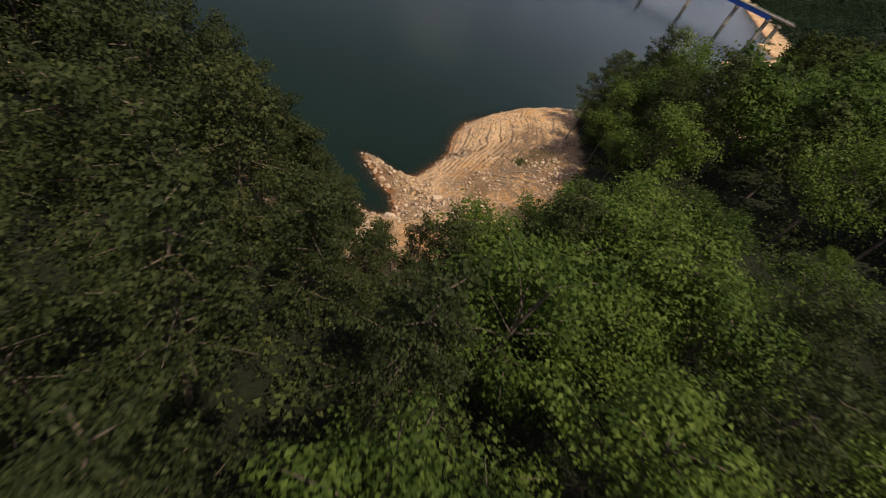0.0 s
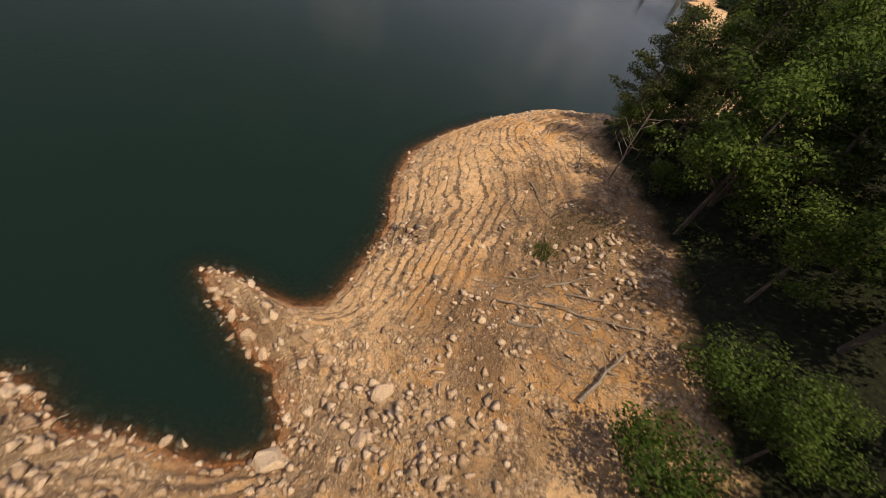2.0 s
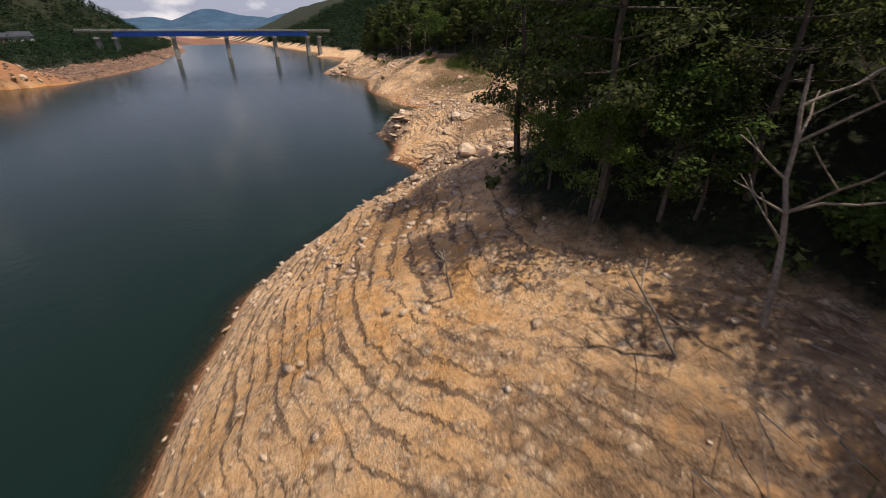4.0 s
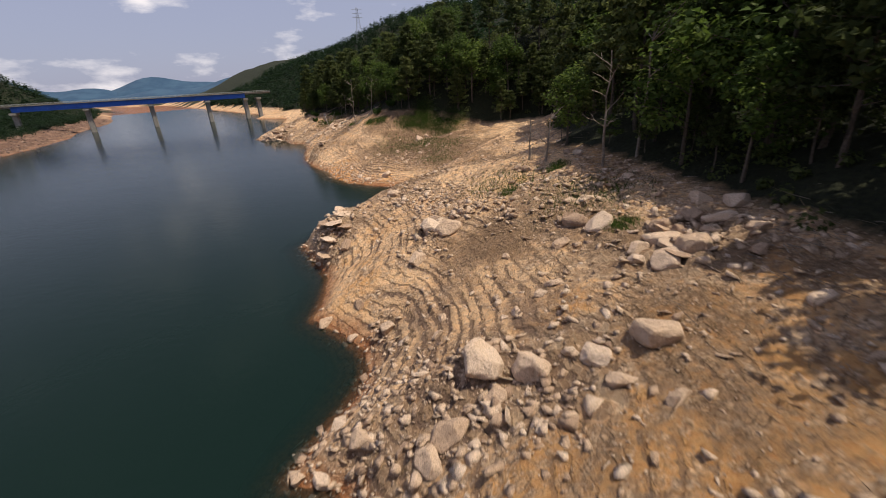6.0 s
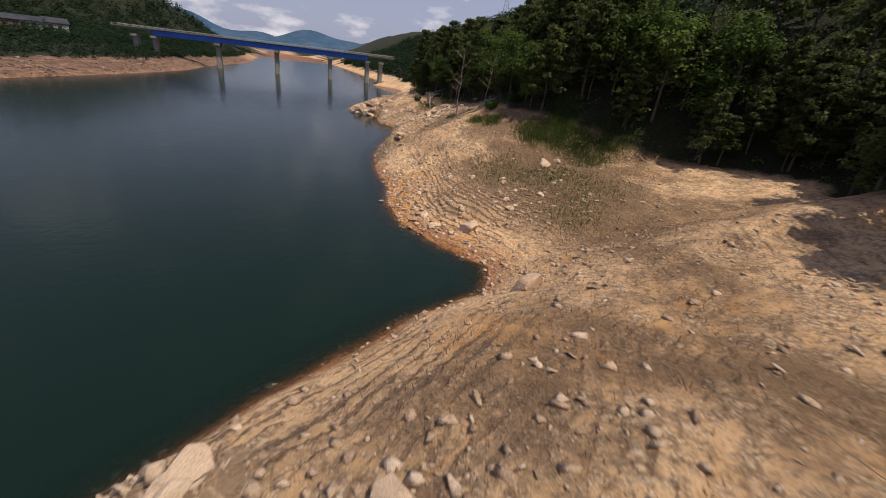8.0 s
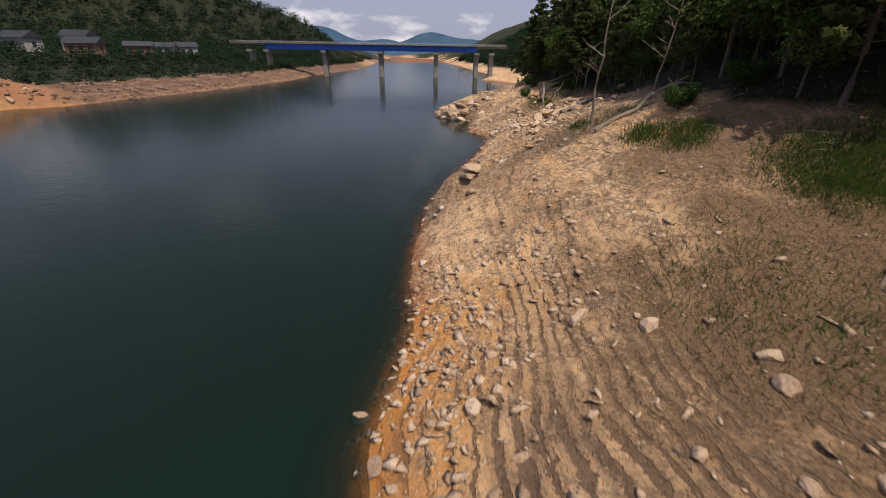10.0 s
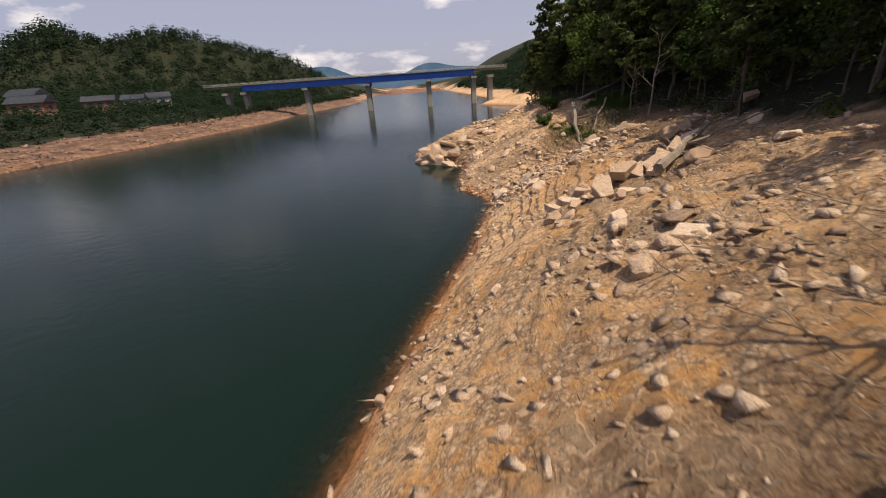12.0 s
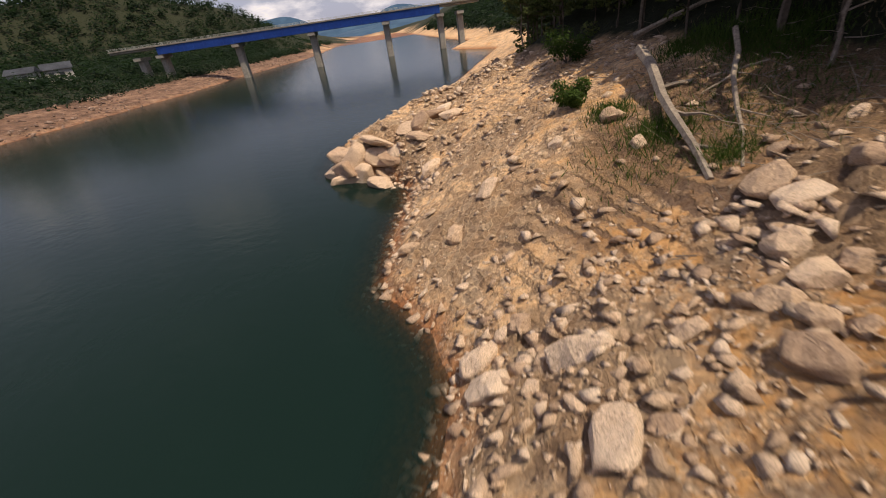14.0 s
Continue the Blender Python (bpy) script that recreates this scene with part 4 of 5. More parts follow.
BOULDERS_CLEFT = [(-6.0, 8.1, 1), (1.3, 8.3, 0.83), (-3.7, 8.9, 1.2), (2.7, 9.0, 1.5), (-3.1, 9.5, 1.5), (1.3, 9.5, 1), (-4.5, 9.7, 0.61), (-1.6, 9.8, 0.71), (-0.4, 10.2, 1.3), (-7.1, 10.3, 0.64), (-7.9, 10.6, 0.64), (-5.7, 10.7, 0.97), (7.3, 10.7, 0.77), (-1.7, 11.0, 1.7), (8.5, 12.0, 0.95), (-3.6, 12.2, 0.7), (6.2, 12.2, 1.3), (-6.7, 12.3, 0.95), (5.3, 12.3, 1.2), (6.1, 12.8, 0.71), (4.7, 13.1, 0.73), (0.2, 13.2, 0.62), (-0.3, 13.3, 0.44), (1.2, 13.4, 0.62)]
BOULDERS_CLEFT_MORE = [(1.8, 13.6, 0.76), (8.6, 13.9, 1.3), (5.4, 14.0, 1.1), (6.3, 14.0, 1.5), (7.2, 14.2, 0.81), (-2.7, 14.3, 0.56), (10.2, 14.8, 1.4), (6.9, 15.0, 1.2), (8.4, 15.2, 1.2), (-2.3, 15.5, 0.47), (9.6, 16.2, 1.1), (3.6, 17.0, 0.85), (5.5, 17.2, 1.4), (-4.7, 17.5, 1), (1.3, 18.0, 0.46), (8.9, 18.1, 0.55), (-6.4, 18.2, 0.59)]
BOULDERS_SHELF = [(5.0, 18.5, 1.3), (-6.0, 19.9, 0.75), (-7.9, 20.0, 0.98), (6.3, 20.1, 1), (5.7, 20.6, 0.85), (-2.7, 21.0, 1.1), (9.6, 21.7, 0.8), (-0.7, 22.4, 1.6), (-1.6, 23.3, 1.5), (-1.2, 24.5, 1.4), (-7.0, 27.5, 1.0), (9.6, 27.7, 0.81), (6.0, 28.1, 0.86), (9.2, 28.7, 0.69), (5.7, 28.9, 0.79), (-7.7, 31.6, 1.2), (-3.3, 31.8, 0.98), (-8.9, 37.7, 0.6), (0.2, 44.5, 4.2)]
BOULDERS_BEACH = [(-4.4, 53.6, 0.59), (-3.2, 54.0, 1.5), (-8.2, 54.4, 0.47), (-5.7, 54.5, 0.96), (-7.0, 54.8, 0.44), (-7.4, 55.3, 0.74), (-10.0, 55.5, 0.45), (-6.6, 56.0, 1), (-5.4, 56.3, 0.41), (-0.5, 56.8, 0.8), (-1.3, 57.0, 0.46), (-0.1, 57.3, 0.37), (-2.8, 57.5, 0.41), (1.7, 58.2, 0.6), (-0.8, 58.3, 0.57), (-9.7, 58.3, 0.63), (1.8, 59.4, 0.78), (-11.0, 59.6, 0.69), (-1.3, 59.8, 0.45), (-3.0, 60.1, 0.42), (-0.1, 60.2, 0.54), (-7.9, 60.3, 0.55), (0.4, 60.5, 0.45)]
BOULDERS_BEACH_MORE = [(3.1, 61.5, 0.53), (-1.0, 62.5, 0.74), (-1.1, 63.6, 0.62), (-3.8, 64.5, 0.69), (-5.8, 64.6, 0.99), (2.6, 67.2, 1.5), (3.9, 67.8, 0.73)]
BOULDERS_ROCKS = [(-13.2, 74.8, 0.5), (-16.2, 76.1, 0.45), (-13.1, 79.3, 0.47), (-17.3, 81.9, 0.66), (-11.1, 83.4, 0.87), (-10.6, 83.9, 0.81), (-11.2, 84.2, 0.46), (-11.7, 84.2, 0.42), (-13.2, 84.3, 0.42), (-12.0, 84.4, 0.45), (-12.6, 84.8, 0.5), (-11.7, 84.9, 0.47), (-14.8, 85.0, 0.42), (-10.4, 85.0, 0.76), (-15.7, 85.6, 0.42), (-11.7, 86.2, 0.91), (-7.5, 89.0, 0.92), (-13.2, 89.1, 0.55), (-13.9, 89.6, 0.74), (-12.9, 88.0, 0.5)]
BOULDERS_ROCKS_MORE = [(-13.5, 88.6, 0.5), (-10.9, 88.4, 0.6)]
BOULDERS_SLABS = [(-9.1, 90.6, 0.74), (-17.1, 91.1, 0.48), (-9.2, 91.9, 1.3), (-17.3, 92.2, 0.36), (-13.3, 92.9, 1.1), (-11.6, 93.0, 0.4), (-12.0, 93.6, 0.63), (-17.5, 94.2, 0.36), (-9.3, 95.2, 0.71), (-18.9, 95.3, 0.5), (-6.6, 96.6, 0.7), (-16.0, 97.8, 1.4)]
BOULDERS_HEAP = [(-16.6, 99.6, 1.2), (-16.0, 99.8, 0.55), (-17.2, 100.3, 0.47), (-14.3, 100.5, 0.9), (-18.0, 100.8, 0.48), (-13.7, 101.0, 0.37), (-14.1, 101.2, 0.59), (-19.0, 101.2, 1.1), (-17.2, 101.4, 1.4), (-15.5, 101.5, 0.56), (-14.4, 101.7, 0.73), (-19.4, 102.1, 1.2), (-13.8, 102.2, 0.89), (-13.3, 102.4, 0.51), (-18.9, 102.5, 0.46), (-18.5, 102.6, 0.64), (-14.0, 103.0, 0.78), (-14.6, 103.5, 0.53), (-13.5, 104.2, 0.96), (-11.6, 104.7, 1.7), (-12.4, 104.8, 0.83), (-13.8, 105.0, 1), (-13.3, 106.3, 0.57), (-21.3, 106.6, 0.74)]
BOULDERS_MOUND = [(-96.5, 84, 1.6), (-98, 88, 1.9), (-97, 91, 1.2), (-99.5, 81, 1.3), (-101, 92, 1.5), (-98.5, 86, 1.0), (-103, 84, 1.5), (-100, 95, 1.1)]
BOULDERS_HEAP_MORE = [(-23.1, 106.7, 0.9), (-11.8, 107.0, 0.56), (-16.0, 108.2, 0.57), (-20.5, 108.2, 0.97), (-18.4, 109.4, 0.66), (-16.7, 109.9, 0.82), (-29.0, 112.4, 2), (-24.9, 113.8, 1.7), (-30.6, 115.9, 2.9), (-29.0, 116.1, 2), (-28.0, 116.2, 1.5), (-26.8, 117.6, 1.8), (-25.9, 119.6, 1.4), (-26.1, 134.4, 1.5)]


def lay_boulders():
    rng = np.random.default_rng(77)
    meshes = [boulder_mesh(300 + k) for k in range(16)]
    where = [(BOULDERS_SPIT, "stone spit"), (BOULDERS_SPIT_MORE, "stone spit"), (BOULDERS_POINT, "sandy point"), (BOULDERS_CLEFT, "rocky cleft"), (BOULDERS_CLEFT_MORE, "rocky cleft"), (BOULDERS_SHELF, "banded shelf"), (BOULDERS_BEACH, "flat beach"), (BOULDERS_BEACH_MORE, "flat beach"), (BOULDERS_ROCKS, "ochre rocks"), (BOULDERS_ROCKS_MORE, "ochre rocks"), (BOULDERS_SLABS, "slab heap"), (BOULDERS_HEAP, "stone heap"), (BOULDERS_HEAP_MORE, "stone heap"), (BOULDERS_MOUND, "far mound")]
    for spots, area in where:
        for x, y, size in spots:
            size = min(size, 2.6) * (0.9 if y > 112 else 0.6 if y < -38 else 1.0)
            ob = new("boulder", meshes[int(rng.integers(16))])
            wide = "large pale angular boulder" if size > 1.1 else "pale broken stone block" if size > 0.55 else "small pale stone"
            tagged(ob, label=f"{wide} lying on the {area} of the bank", category="boulder", group="boulders on the bank")
            zs = [ground_z(x + a, y + b) for a, b in ((0.3, 0), (-0.3, 0), (0, 0.3), (0, -0.3))]
            lean = Vector((zs[1] - zs[0], zs[3] - zs[2], 0.6)).normalized().to_track_quat("Z", "Y").to_matrix().to_4x4()
            m = Matrix.Translation((x, y, sum(zs) / 4 + 0.07 * size)) @ lean @ pose(0, 0, 0, rng.uniform(-14, 14), rng.uniform(-14, 14), rng.uniform(0, 360))
            ob.matrix_basis = m @ Matrix.Diagonal((size * 1.12, size * 1.12, size * rng.uniform(0.8, 1.15), 1))


lay_boulders()


def loose_rubble():
    rng = np.random.default_rng(5)
    shapes = []
    for s in range(14):
        bm = hull_stone(100 + s, (1, rng.uniform(0.5, 0.95), rng.uniform(0.25, 0.55)), 8)
        bm.verts.ensure_lookup_table()
        bm.verts.index_update()
        shapes.append((np.array([v.co for v in bm.verts]), np.array([[w.index for w in fc.verts] for fc in bm.faces])))
        bm.free()
    n = 330000
    x, y = rng.uniform(-36, 12, n), rng.uniform(-48, 128, n)
    z, inland = lie(x, y)
    d = near_bank(x, y)
    patch = ripple(x, y, 3.4, 7.7) * 0.5 + 0.5 + 0.15 * (smooth(-30, -33, y) * smooth(-44, -38, y)) + 0.10 * smooth(-4, 2, y) * smooth(26, 16, y) + 0.12 * smooth(3, 0.5, d) + 0.12 * smooth(97, 101, y) + (0.45 - 0.30 * smooth(90, 98, y)) * places(x, y, ROCKY) + 0.45 * places(x, y, STONY) - 0.25 * places(x, y, WEEDY) - 0.28 * smooth(66, 72, y) * smooth(93, 88, y) - 0.12 * places(x, y, BANDED) * (1 - smooth(48, 52, y) * smooth(68, 64, y)) - 0.10 * smooth(2, 6, y) * smooth(34, 28, y)
    ok = (z > -0.3) & (inland < 0.55) & (rng.random(n) < np.clip(patch ** 3.2 * 1.25, 0.05, 1)) & (d < 24)
    x, y, z = x[ok][:60000], y[ok][:60000], z[ok][:60000]
    size = (0.05 + 0.52 * rng.random(len(x)) ** 5.0 + 0.06 * rng.random(len(x))) * (1 + 0.55 * places(x, y, ROCKY) + 0.35 * places(x, y, STONY))
    pick = rng.integers(14, size=len(x))
    vs, fs, base = [], [], 0
    for k, (v, f) in enumerate(shapes):
        idx = np.where(pick == k)[0]
        a = rng.uniform(0, 6.28, len(idx))
        c, s = np.cos(a)[:, None], np.sin(a)[:, None]
        tilt = rng.uniform(-0.35, 0.35, (len(idx), 2))
        px = v[None, :, 0] * c - v[None, :, 1] * s
        py = v[None, :, 0] * s + v[None, :, 1] * c
        pz = v[None, :, 2] + px * tilt[:, :1] + py * tilt[:, 1:]
        p = np.stack([px, py, pz], -1) * size[idx][:, None, None] + np.stack([x[idx], y[idx], z[idx] + 0.04 * size[idx]], -1)[:, None]
        vs.append(p.reshape(-1, 3))
        fs.append((f[None] + (np.arange(len(idx)) * len(v))[:, None, None] + base).reshape(-1, 3))
        base += len(idx) * len(v)
    me = quick_mesh("rubble", np.concatenate(vs), np.concatenate(fs), M_STONE)
    tagged(new("rubble", me), label="loose broken pale stones scattered over the bank", category="stones", kind="stuff")


loose_rubble()


M_RED_STONE = stone_material("stone_far_bank", [(0.1, (0.07, 0.042, 0.034)), (0.5, (0.17, 0.105, 0.080)), (0.9, (0.33, 0.24, 0.19))])


def far_rubble():
    rng = np.random.default_rng(15)
    bm = hull_stone(140, (1, 0.8, 0.6), 8)
    bm.verts.index_update()
    v = np.array([q.co for q in bm.verts])
    f = np.array([[w.index for w in fc.verts] for fc in bm.faces])
    bm.free()
    n = 40000
    x, y = rng.uniform(-200, -70, n), rng.uniform(60, 330, n)
    d = far_bank(x, y)
    ok = (d > -0.5) & (d < 13) & (rng.random(n) < 0.15 + 0.85 * (ripple(x, y, 6.0, 3.3) > 0.15))
    x, y = x[ok][:5000], y[ok][:5000]
    z, _ = lie(x, y)
    size = 0.35 + 1.1 * rng.random(len(x)) ** 3
    a = rng.uniform(0, 6.28, len(x))
    c, s = np.cos(a)[:, None], np.sin(a)[:, None]
    p = np.stack([v[None, :, 0] * c - v[None, :, 1] * s, v[None, :, 0] * s + v[None, :, 1] * c, np.repeat(v[None, :, 2], len(x), 0)], -1)
    p = p * size[:, None, None] + np.stack([x, y, z + 0.1 * size], -1)[:, None]
    fs = (f[None] + (np.arange(len(x)) * len(v))[:, None, None]).reshape(-1, 3)
    tagged(new("far_rubble", quick_mesh("far_rubble", p.reshape(-1, 3), fs, M_RED_STONE)), label="broken stones along the opposite bank", category="stones", kind="stuff")


far_rubble()


def slab_mesh(seed):
    """A flat angular plate of split rock."""
    rng = np.random.default_rng(seed)
    bm = bmesh.new()
    k = int(rng.integers(4, 7))
    turns = np.arange(k) * 6.28 / k + rng.uniform(-0.45, 0.45, k)
    rad = rng.uniform(0.42, 0.62, k)
    top = [bm.verts.new((math.cos(a) * r, math.sin(a) * r * 0.72, 0.13 + rng.uniform(-0.03, 0.03))) for a, r in zip(turns, rad)]
    low = [bm.verts.new((math.cos(a) * r * 0.95, math.sin(a) * r * 0.69, -0.13 + rng.uniform(-0.05, 0.05))) for a, r in zip(turns, rad)]
    bm.faces.new(top)
    bm.faces.new(low[::-1])
    for i in range(k):
        bm.faces.new((low[i], low[(i + 1) % k], top[(i + 1) % k], top[i]))
    bmesh.ops.bevel(bm, geom=bm.edges[:], offset=0.028, segments=2, profile=0.6, affect="EDGES")
    bmesh.ops.triangulate(bm, faces=bm.faces[:])
    bmesh.ops.subdivide_edges(bm, edges=[e for e in bm.edges if e.calc_length() > 0.2], cuts=1)
    for v in bm.verts:
        v.co += Vector(noise.noise_vector(v.co * 4.0 + Vector((seed, 0, 0)))) * 0.02
    me = bpy.data.meshes.new("slab")
    bm.normal_update()
    bm.to_mesh(me)
    bm.free()
    me.materials.append(M_BOULDER)
    return me


# x, y, size, heading, tilt
SLABS = [(-12.2, 90.1, 1.75, 110, 34), (-11.7, 91.2, 1.5, 30, 28), (-11.2, 91.6, 1.25, 120, 42), (-10.7, 91.8, 1.2, 80, 38), (-13.1, 92.6, 1.0, 20, 8), (-13.5, 91.2, 1.15, 5, 12), (-14.0, 90.3, 0.95, 160, 6),
         (-13.1, 89.6, 0.85, 70, 16), (-11.5, 90.0, 1.0, 40, 10), (-11.6, 89.2, 0.8, 95, 14), (-13.6, 88.7, 0.6, 100, 5), (-10.5, 91.0, 0.9, 10, 20), (-11.9, 93.0, 0.9, 15, 10), (-10.2, 92.6, 1.3, 140, 30), (-9.8, 93.6, 1.2, 60, 40),
         (-12.3, 91.7, 1.0, 75, 22), (-10.9, 93.2, 0.9, 130, 25), (-9.2, 95.0, 1.4, 60, 45), (-9.7, 97.6, 1.6, 60, 48), (-9.0, 98.6, 1.3, 70, 40), (-10.1, 84.2, 1.5, 35, 10), (-6.2, 100.1, 1.3, 50, 30)]


def lay_slabs():
    rng = np.random.default_rng(78)
    meshes = [slab_mesh(500 + k) for k in range(9)]
    for i, (x, y, size, heading, tilt) in enumerate(SLABS):
        ob = new("slab", meshes[i % 9])
        tagged(ob, label="flat pale slab of split rock tilted in the slab heap" if tilt > 20 else "flat pale slab of split rock lying on the bank", category="rock slab", group="slabs on the bank")
        ob.matrix_basis = Matrix.Translation((x, y, ground_z(x, y) + (0.10 * size + 0.25 * size * math.sin(radians(tilt)) if tilt > 17 or y > 88 else -0.03 * size))) @ pose(0, 0, 0, tilt, rng.uniform(-8, 8), 0) @ pose(0, 0, 0, 0, 0, heading) @ Matrix.Diagonal((size * 0.72, size * 0.60, size * rng.uniform(0.8, 1.2), 1))


lay_slabs()

# x, y, reach along the heading, reach across, height, heading, blocks
OUTCROPS = [(-30.0, 116.0, 2.6, 1.7, 1.7, 160, 8), (-26.6, 117.2, 2.2, 1.4, 1.1, 20, 5), (-13.5, 75.6, 1.5, 1.0, 0.55, 115, 6), (-7.8, 30.0, 2.4, 1.6, 0.45, 100, 7), (-8.2, -42.9, 2.0, 0.85, 0.7, 20, 7), (4.0, -41.2, 1.6, 0.8, 0.8, 160, 7), (6.6, 13.6, 2.0, 1.0, 0.55, 70, 8)]


def outcrops():
    """Jointed bedrock: big fitted blocks with gaps between them."""
    rng = np.random.default_rng(79)
    meshes = [boulder_mesh(600 + k) for k in range(6)]
    for x, y, along, over, high, heading, count in OUTCROPS:
        ob = tagged(new("rock_outcrop"), label="pale cracked bedrock outcrop breaking into blocks", category="rock outcrop", group="outcrops along the shore")
        c, s = math.cos(radians(heading)), math.sin(radians(heading))
        for k in range(count):
            u, v = (k / max(count - 1, 1) * 2 - 1) * along * 0.8, rng.uniform(-0.6, 0.6) * over
            px, py = x + u * c - v * s, y + u * s + v * c
            size = rng.uniform(0.75, 1.25) * over * 1.25
            tall = high * rng.uniform(0.7, 1.2) * (1 - 0.4 * (u / along) ** 2)
            block = new("block", meshes[int(rng.integers(6))])
            block.parent = ob
            block.matrix_basis = Matrix.Translation((px, py, max(ground_z(px, py), -0.3) + tall * 0.22)) @ pose(0, 0, 0, rng.uniform(-10, 10), rng.uniform(-10, 10), heading + rng.uniform(-25, 25)) @ Matrix.Diagonal((size * 1.2, size, tall * 1.5, 1))


outcrops()


# ---- dead wood, bushes and grass ----
def limb(bm, a, b, r0, r1, rng, sag=0.05, n=6, sides=6):
    a, b = Vector(a), Vector(b)
    length = (b - a).length
    path = [a.lerp(b, t) + Vector(rng.normal(size=3)) * sag * length * 0.3 * math.sin(math.pi * t) for t in np.linspace(0, 1, n)]
    tube(bm, path, np.linspace(r0, r1, n), sides)
    return path


FALLEN = [("fallen_log", "bare grey fallen log leaning on the bank", (-15.9, 112.7), (-14.6, 105.9), 0.20, 0.9, 0.0),
          ("fallen_branch", "thin bare pole leaning on the bank", (-13.3, 112.0), (-14.0, 106.0), 0.09, 0.7, 0.0),
          ("fallen_branch", "bare fallen branch on the weedy slope", (-15.5, 110.8), (-12.6, 110.7), 0.08, 0.15, 0.1),
          ("fallen_log", "brown fallen log below the wood", (-15.9, 117.3), (-12.3, 116.0), 0.13, 0.3, 0.2),
          ("fallen_log", "thick weathered log lying on the slab heap", (-10.5, 90.7), (-8.4, 96.2), 0.19, 0.3, 0.7),
          ("fallen_log", "short grey log beside the slab heap", (-10.3, 92.7), (-9.2, 94.8), 0.14, 0.2, 0.5),
          ("fallen_log", "long brown fallen trunk at the wood edge", (-6.8, 76.0), (-2.6, 80.6), 0.12, 0.1, 0.7),
          ("fallen_branch", "long bare fallen branch on the sandy point", (-1.6, -26.3), (4.7, -23.5), 0.07, 0.1, 0.1),
          ("fallen_branch", "bare fallen branch on the sandy point", (2.5, -26.9), (4.8, -25.6), 0.08, 0.1, 0.1),
          ("fallen_branch", "forked dry branch on the sandy point", (2.5, -24.5), (3.5, -22.8), 0.05, 0.1, 0.1),
          ("fallen_branch", "thin dry branch on the sandy point", (1.4, -26.2), (3.3, -25.4), 0.04, 0.1, 0.1),
          ("fallen_branch", "long thin dry branch on the sandy point", (2.8, -25.3), (6.4, -24.1), 0.05, 0.1, 0.1),
          ("fallen_branch", "stout bare branch among the stones", (6.1, -28.1), (6.3, -25.5), 0.09, 0.1, 0.2),
          ("fallen_branch", "dark dry branch on the sandy point", (-2.5, -18.2), (-0.1, -19.9), 0.04, 0.08, 0.1),
          ("fallen_branch", "thin dark branch on the sandy point", (-1.8, -20.4), (-0.6, -21.1), 0.03, 0.06, 0.06),
          ("fallen_branch", "curved dry branch on the sandy point", (1.7, -24.3), (2.7, -22.4), 0.04, 0.06, 0.1),
          ("fallen_branch", "long pale dry branch on the sandy point", (0.9, -24.7), (3.9, -23.0), 0.04, 0.06, 0.1),
          ("fallen_branch", "thin pale branch on the stony cove", (4.7, -33.4), (6.5, -32.6), 0.04, 0.06, 0.1),
          ("fallen_branch", "bare branch across the slab heap", (-9.5, 92.6), (-6.7, 94.2), 0.05, 0.5, 0.6)]


def lay_wood():
    rng = np.random.default_rng(41)
    for name, label, a, b, r, za, zb in FALLEN:
        ob = tagged(new(name), label=label, category="log" if "log" in name else "branch", group="dead wood on the bank")
        bm = bmesh.new()
        lo, hi = (*a, ground_z(*a) + za), (*b, ground_z(*b) + zb)
        path = limb(bm, lo, hi, r, r * 0.45, rng)
        part("stem", bm, M_DEADWOOD, ob)
        for k in range(4 if r < 0.15 else 2):
            p = path[int(rng.integers(2, 5))]
            way = (Vector(hi) - Vector(lo)).normalized()
            side = Vector((-way.y, way.x, 0.15)) * rng.choice((-1, 1))
            bm = bmesh.new()
            limb(bm, p, p + (way * 0.8 + side) * rng.uniform(0.4, 1.0), r * 0.4, 0.008, rng, 0.1, 4, 5)
            part("twig", bm, M_DEADWOOD, ob)


lay_wood()

SNAGS = [((9.4, 24.1), (0.2, 0.4, 6.7), 0.10), ((11.5, 23.9), (0.5, 0.4, 7.5), 0.11), ((6.8, 29.7), (0.1, 0.2, 3.0), 0.12), ((14.4, 43.3), (0.5, 0.2, 3.2), 0.10),
         ((0.6, -15.8), (-0.5, 0.9, 6.0), 0.09), ((-0.9, -16.0), (-1.7, 0.4, 2.7), 0.06), ((-4.7, -13.4), (-0.3, 0.2, 1.8), 0.05), ((-7.3, 79.5), (0.15, 0.3, 7.5), 0.10),
         ((-4.3, 81.4), (0.8, 0.4, 6.5), 0.07), ((7.5, 28.4), (0.4, 0.2, 3.4), 0.11), ((-0.1, -19.9), (1.2, 0.4, 2.6), 0.08),
         ((-11.5, 109.8), (0.1, 0.1, 3.6), 0.08), ((-23.4, 133.0), (-0.2, 0.3, 5.0), 0.10), ((-10.3, 107.3), (0.3, 0.2, 5.2), 0.08)]


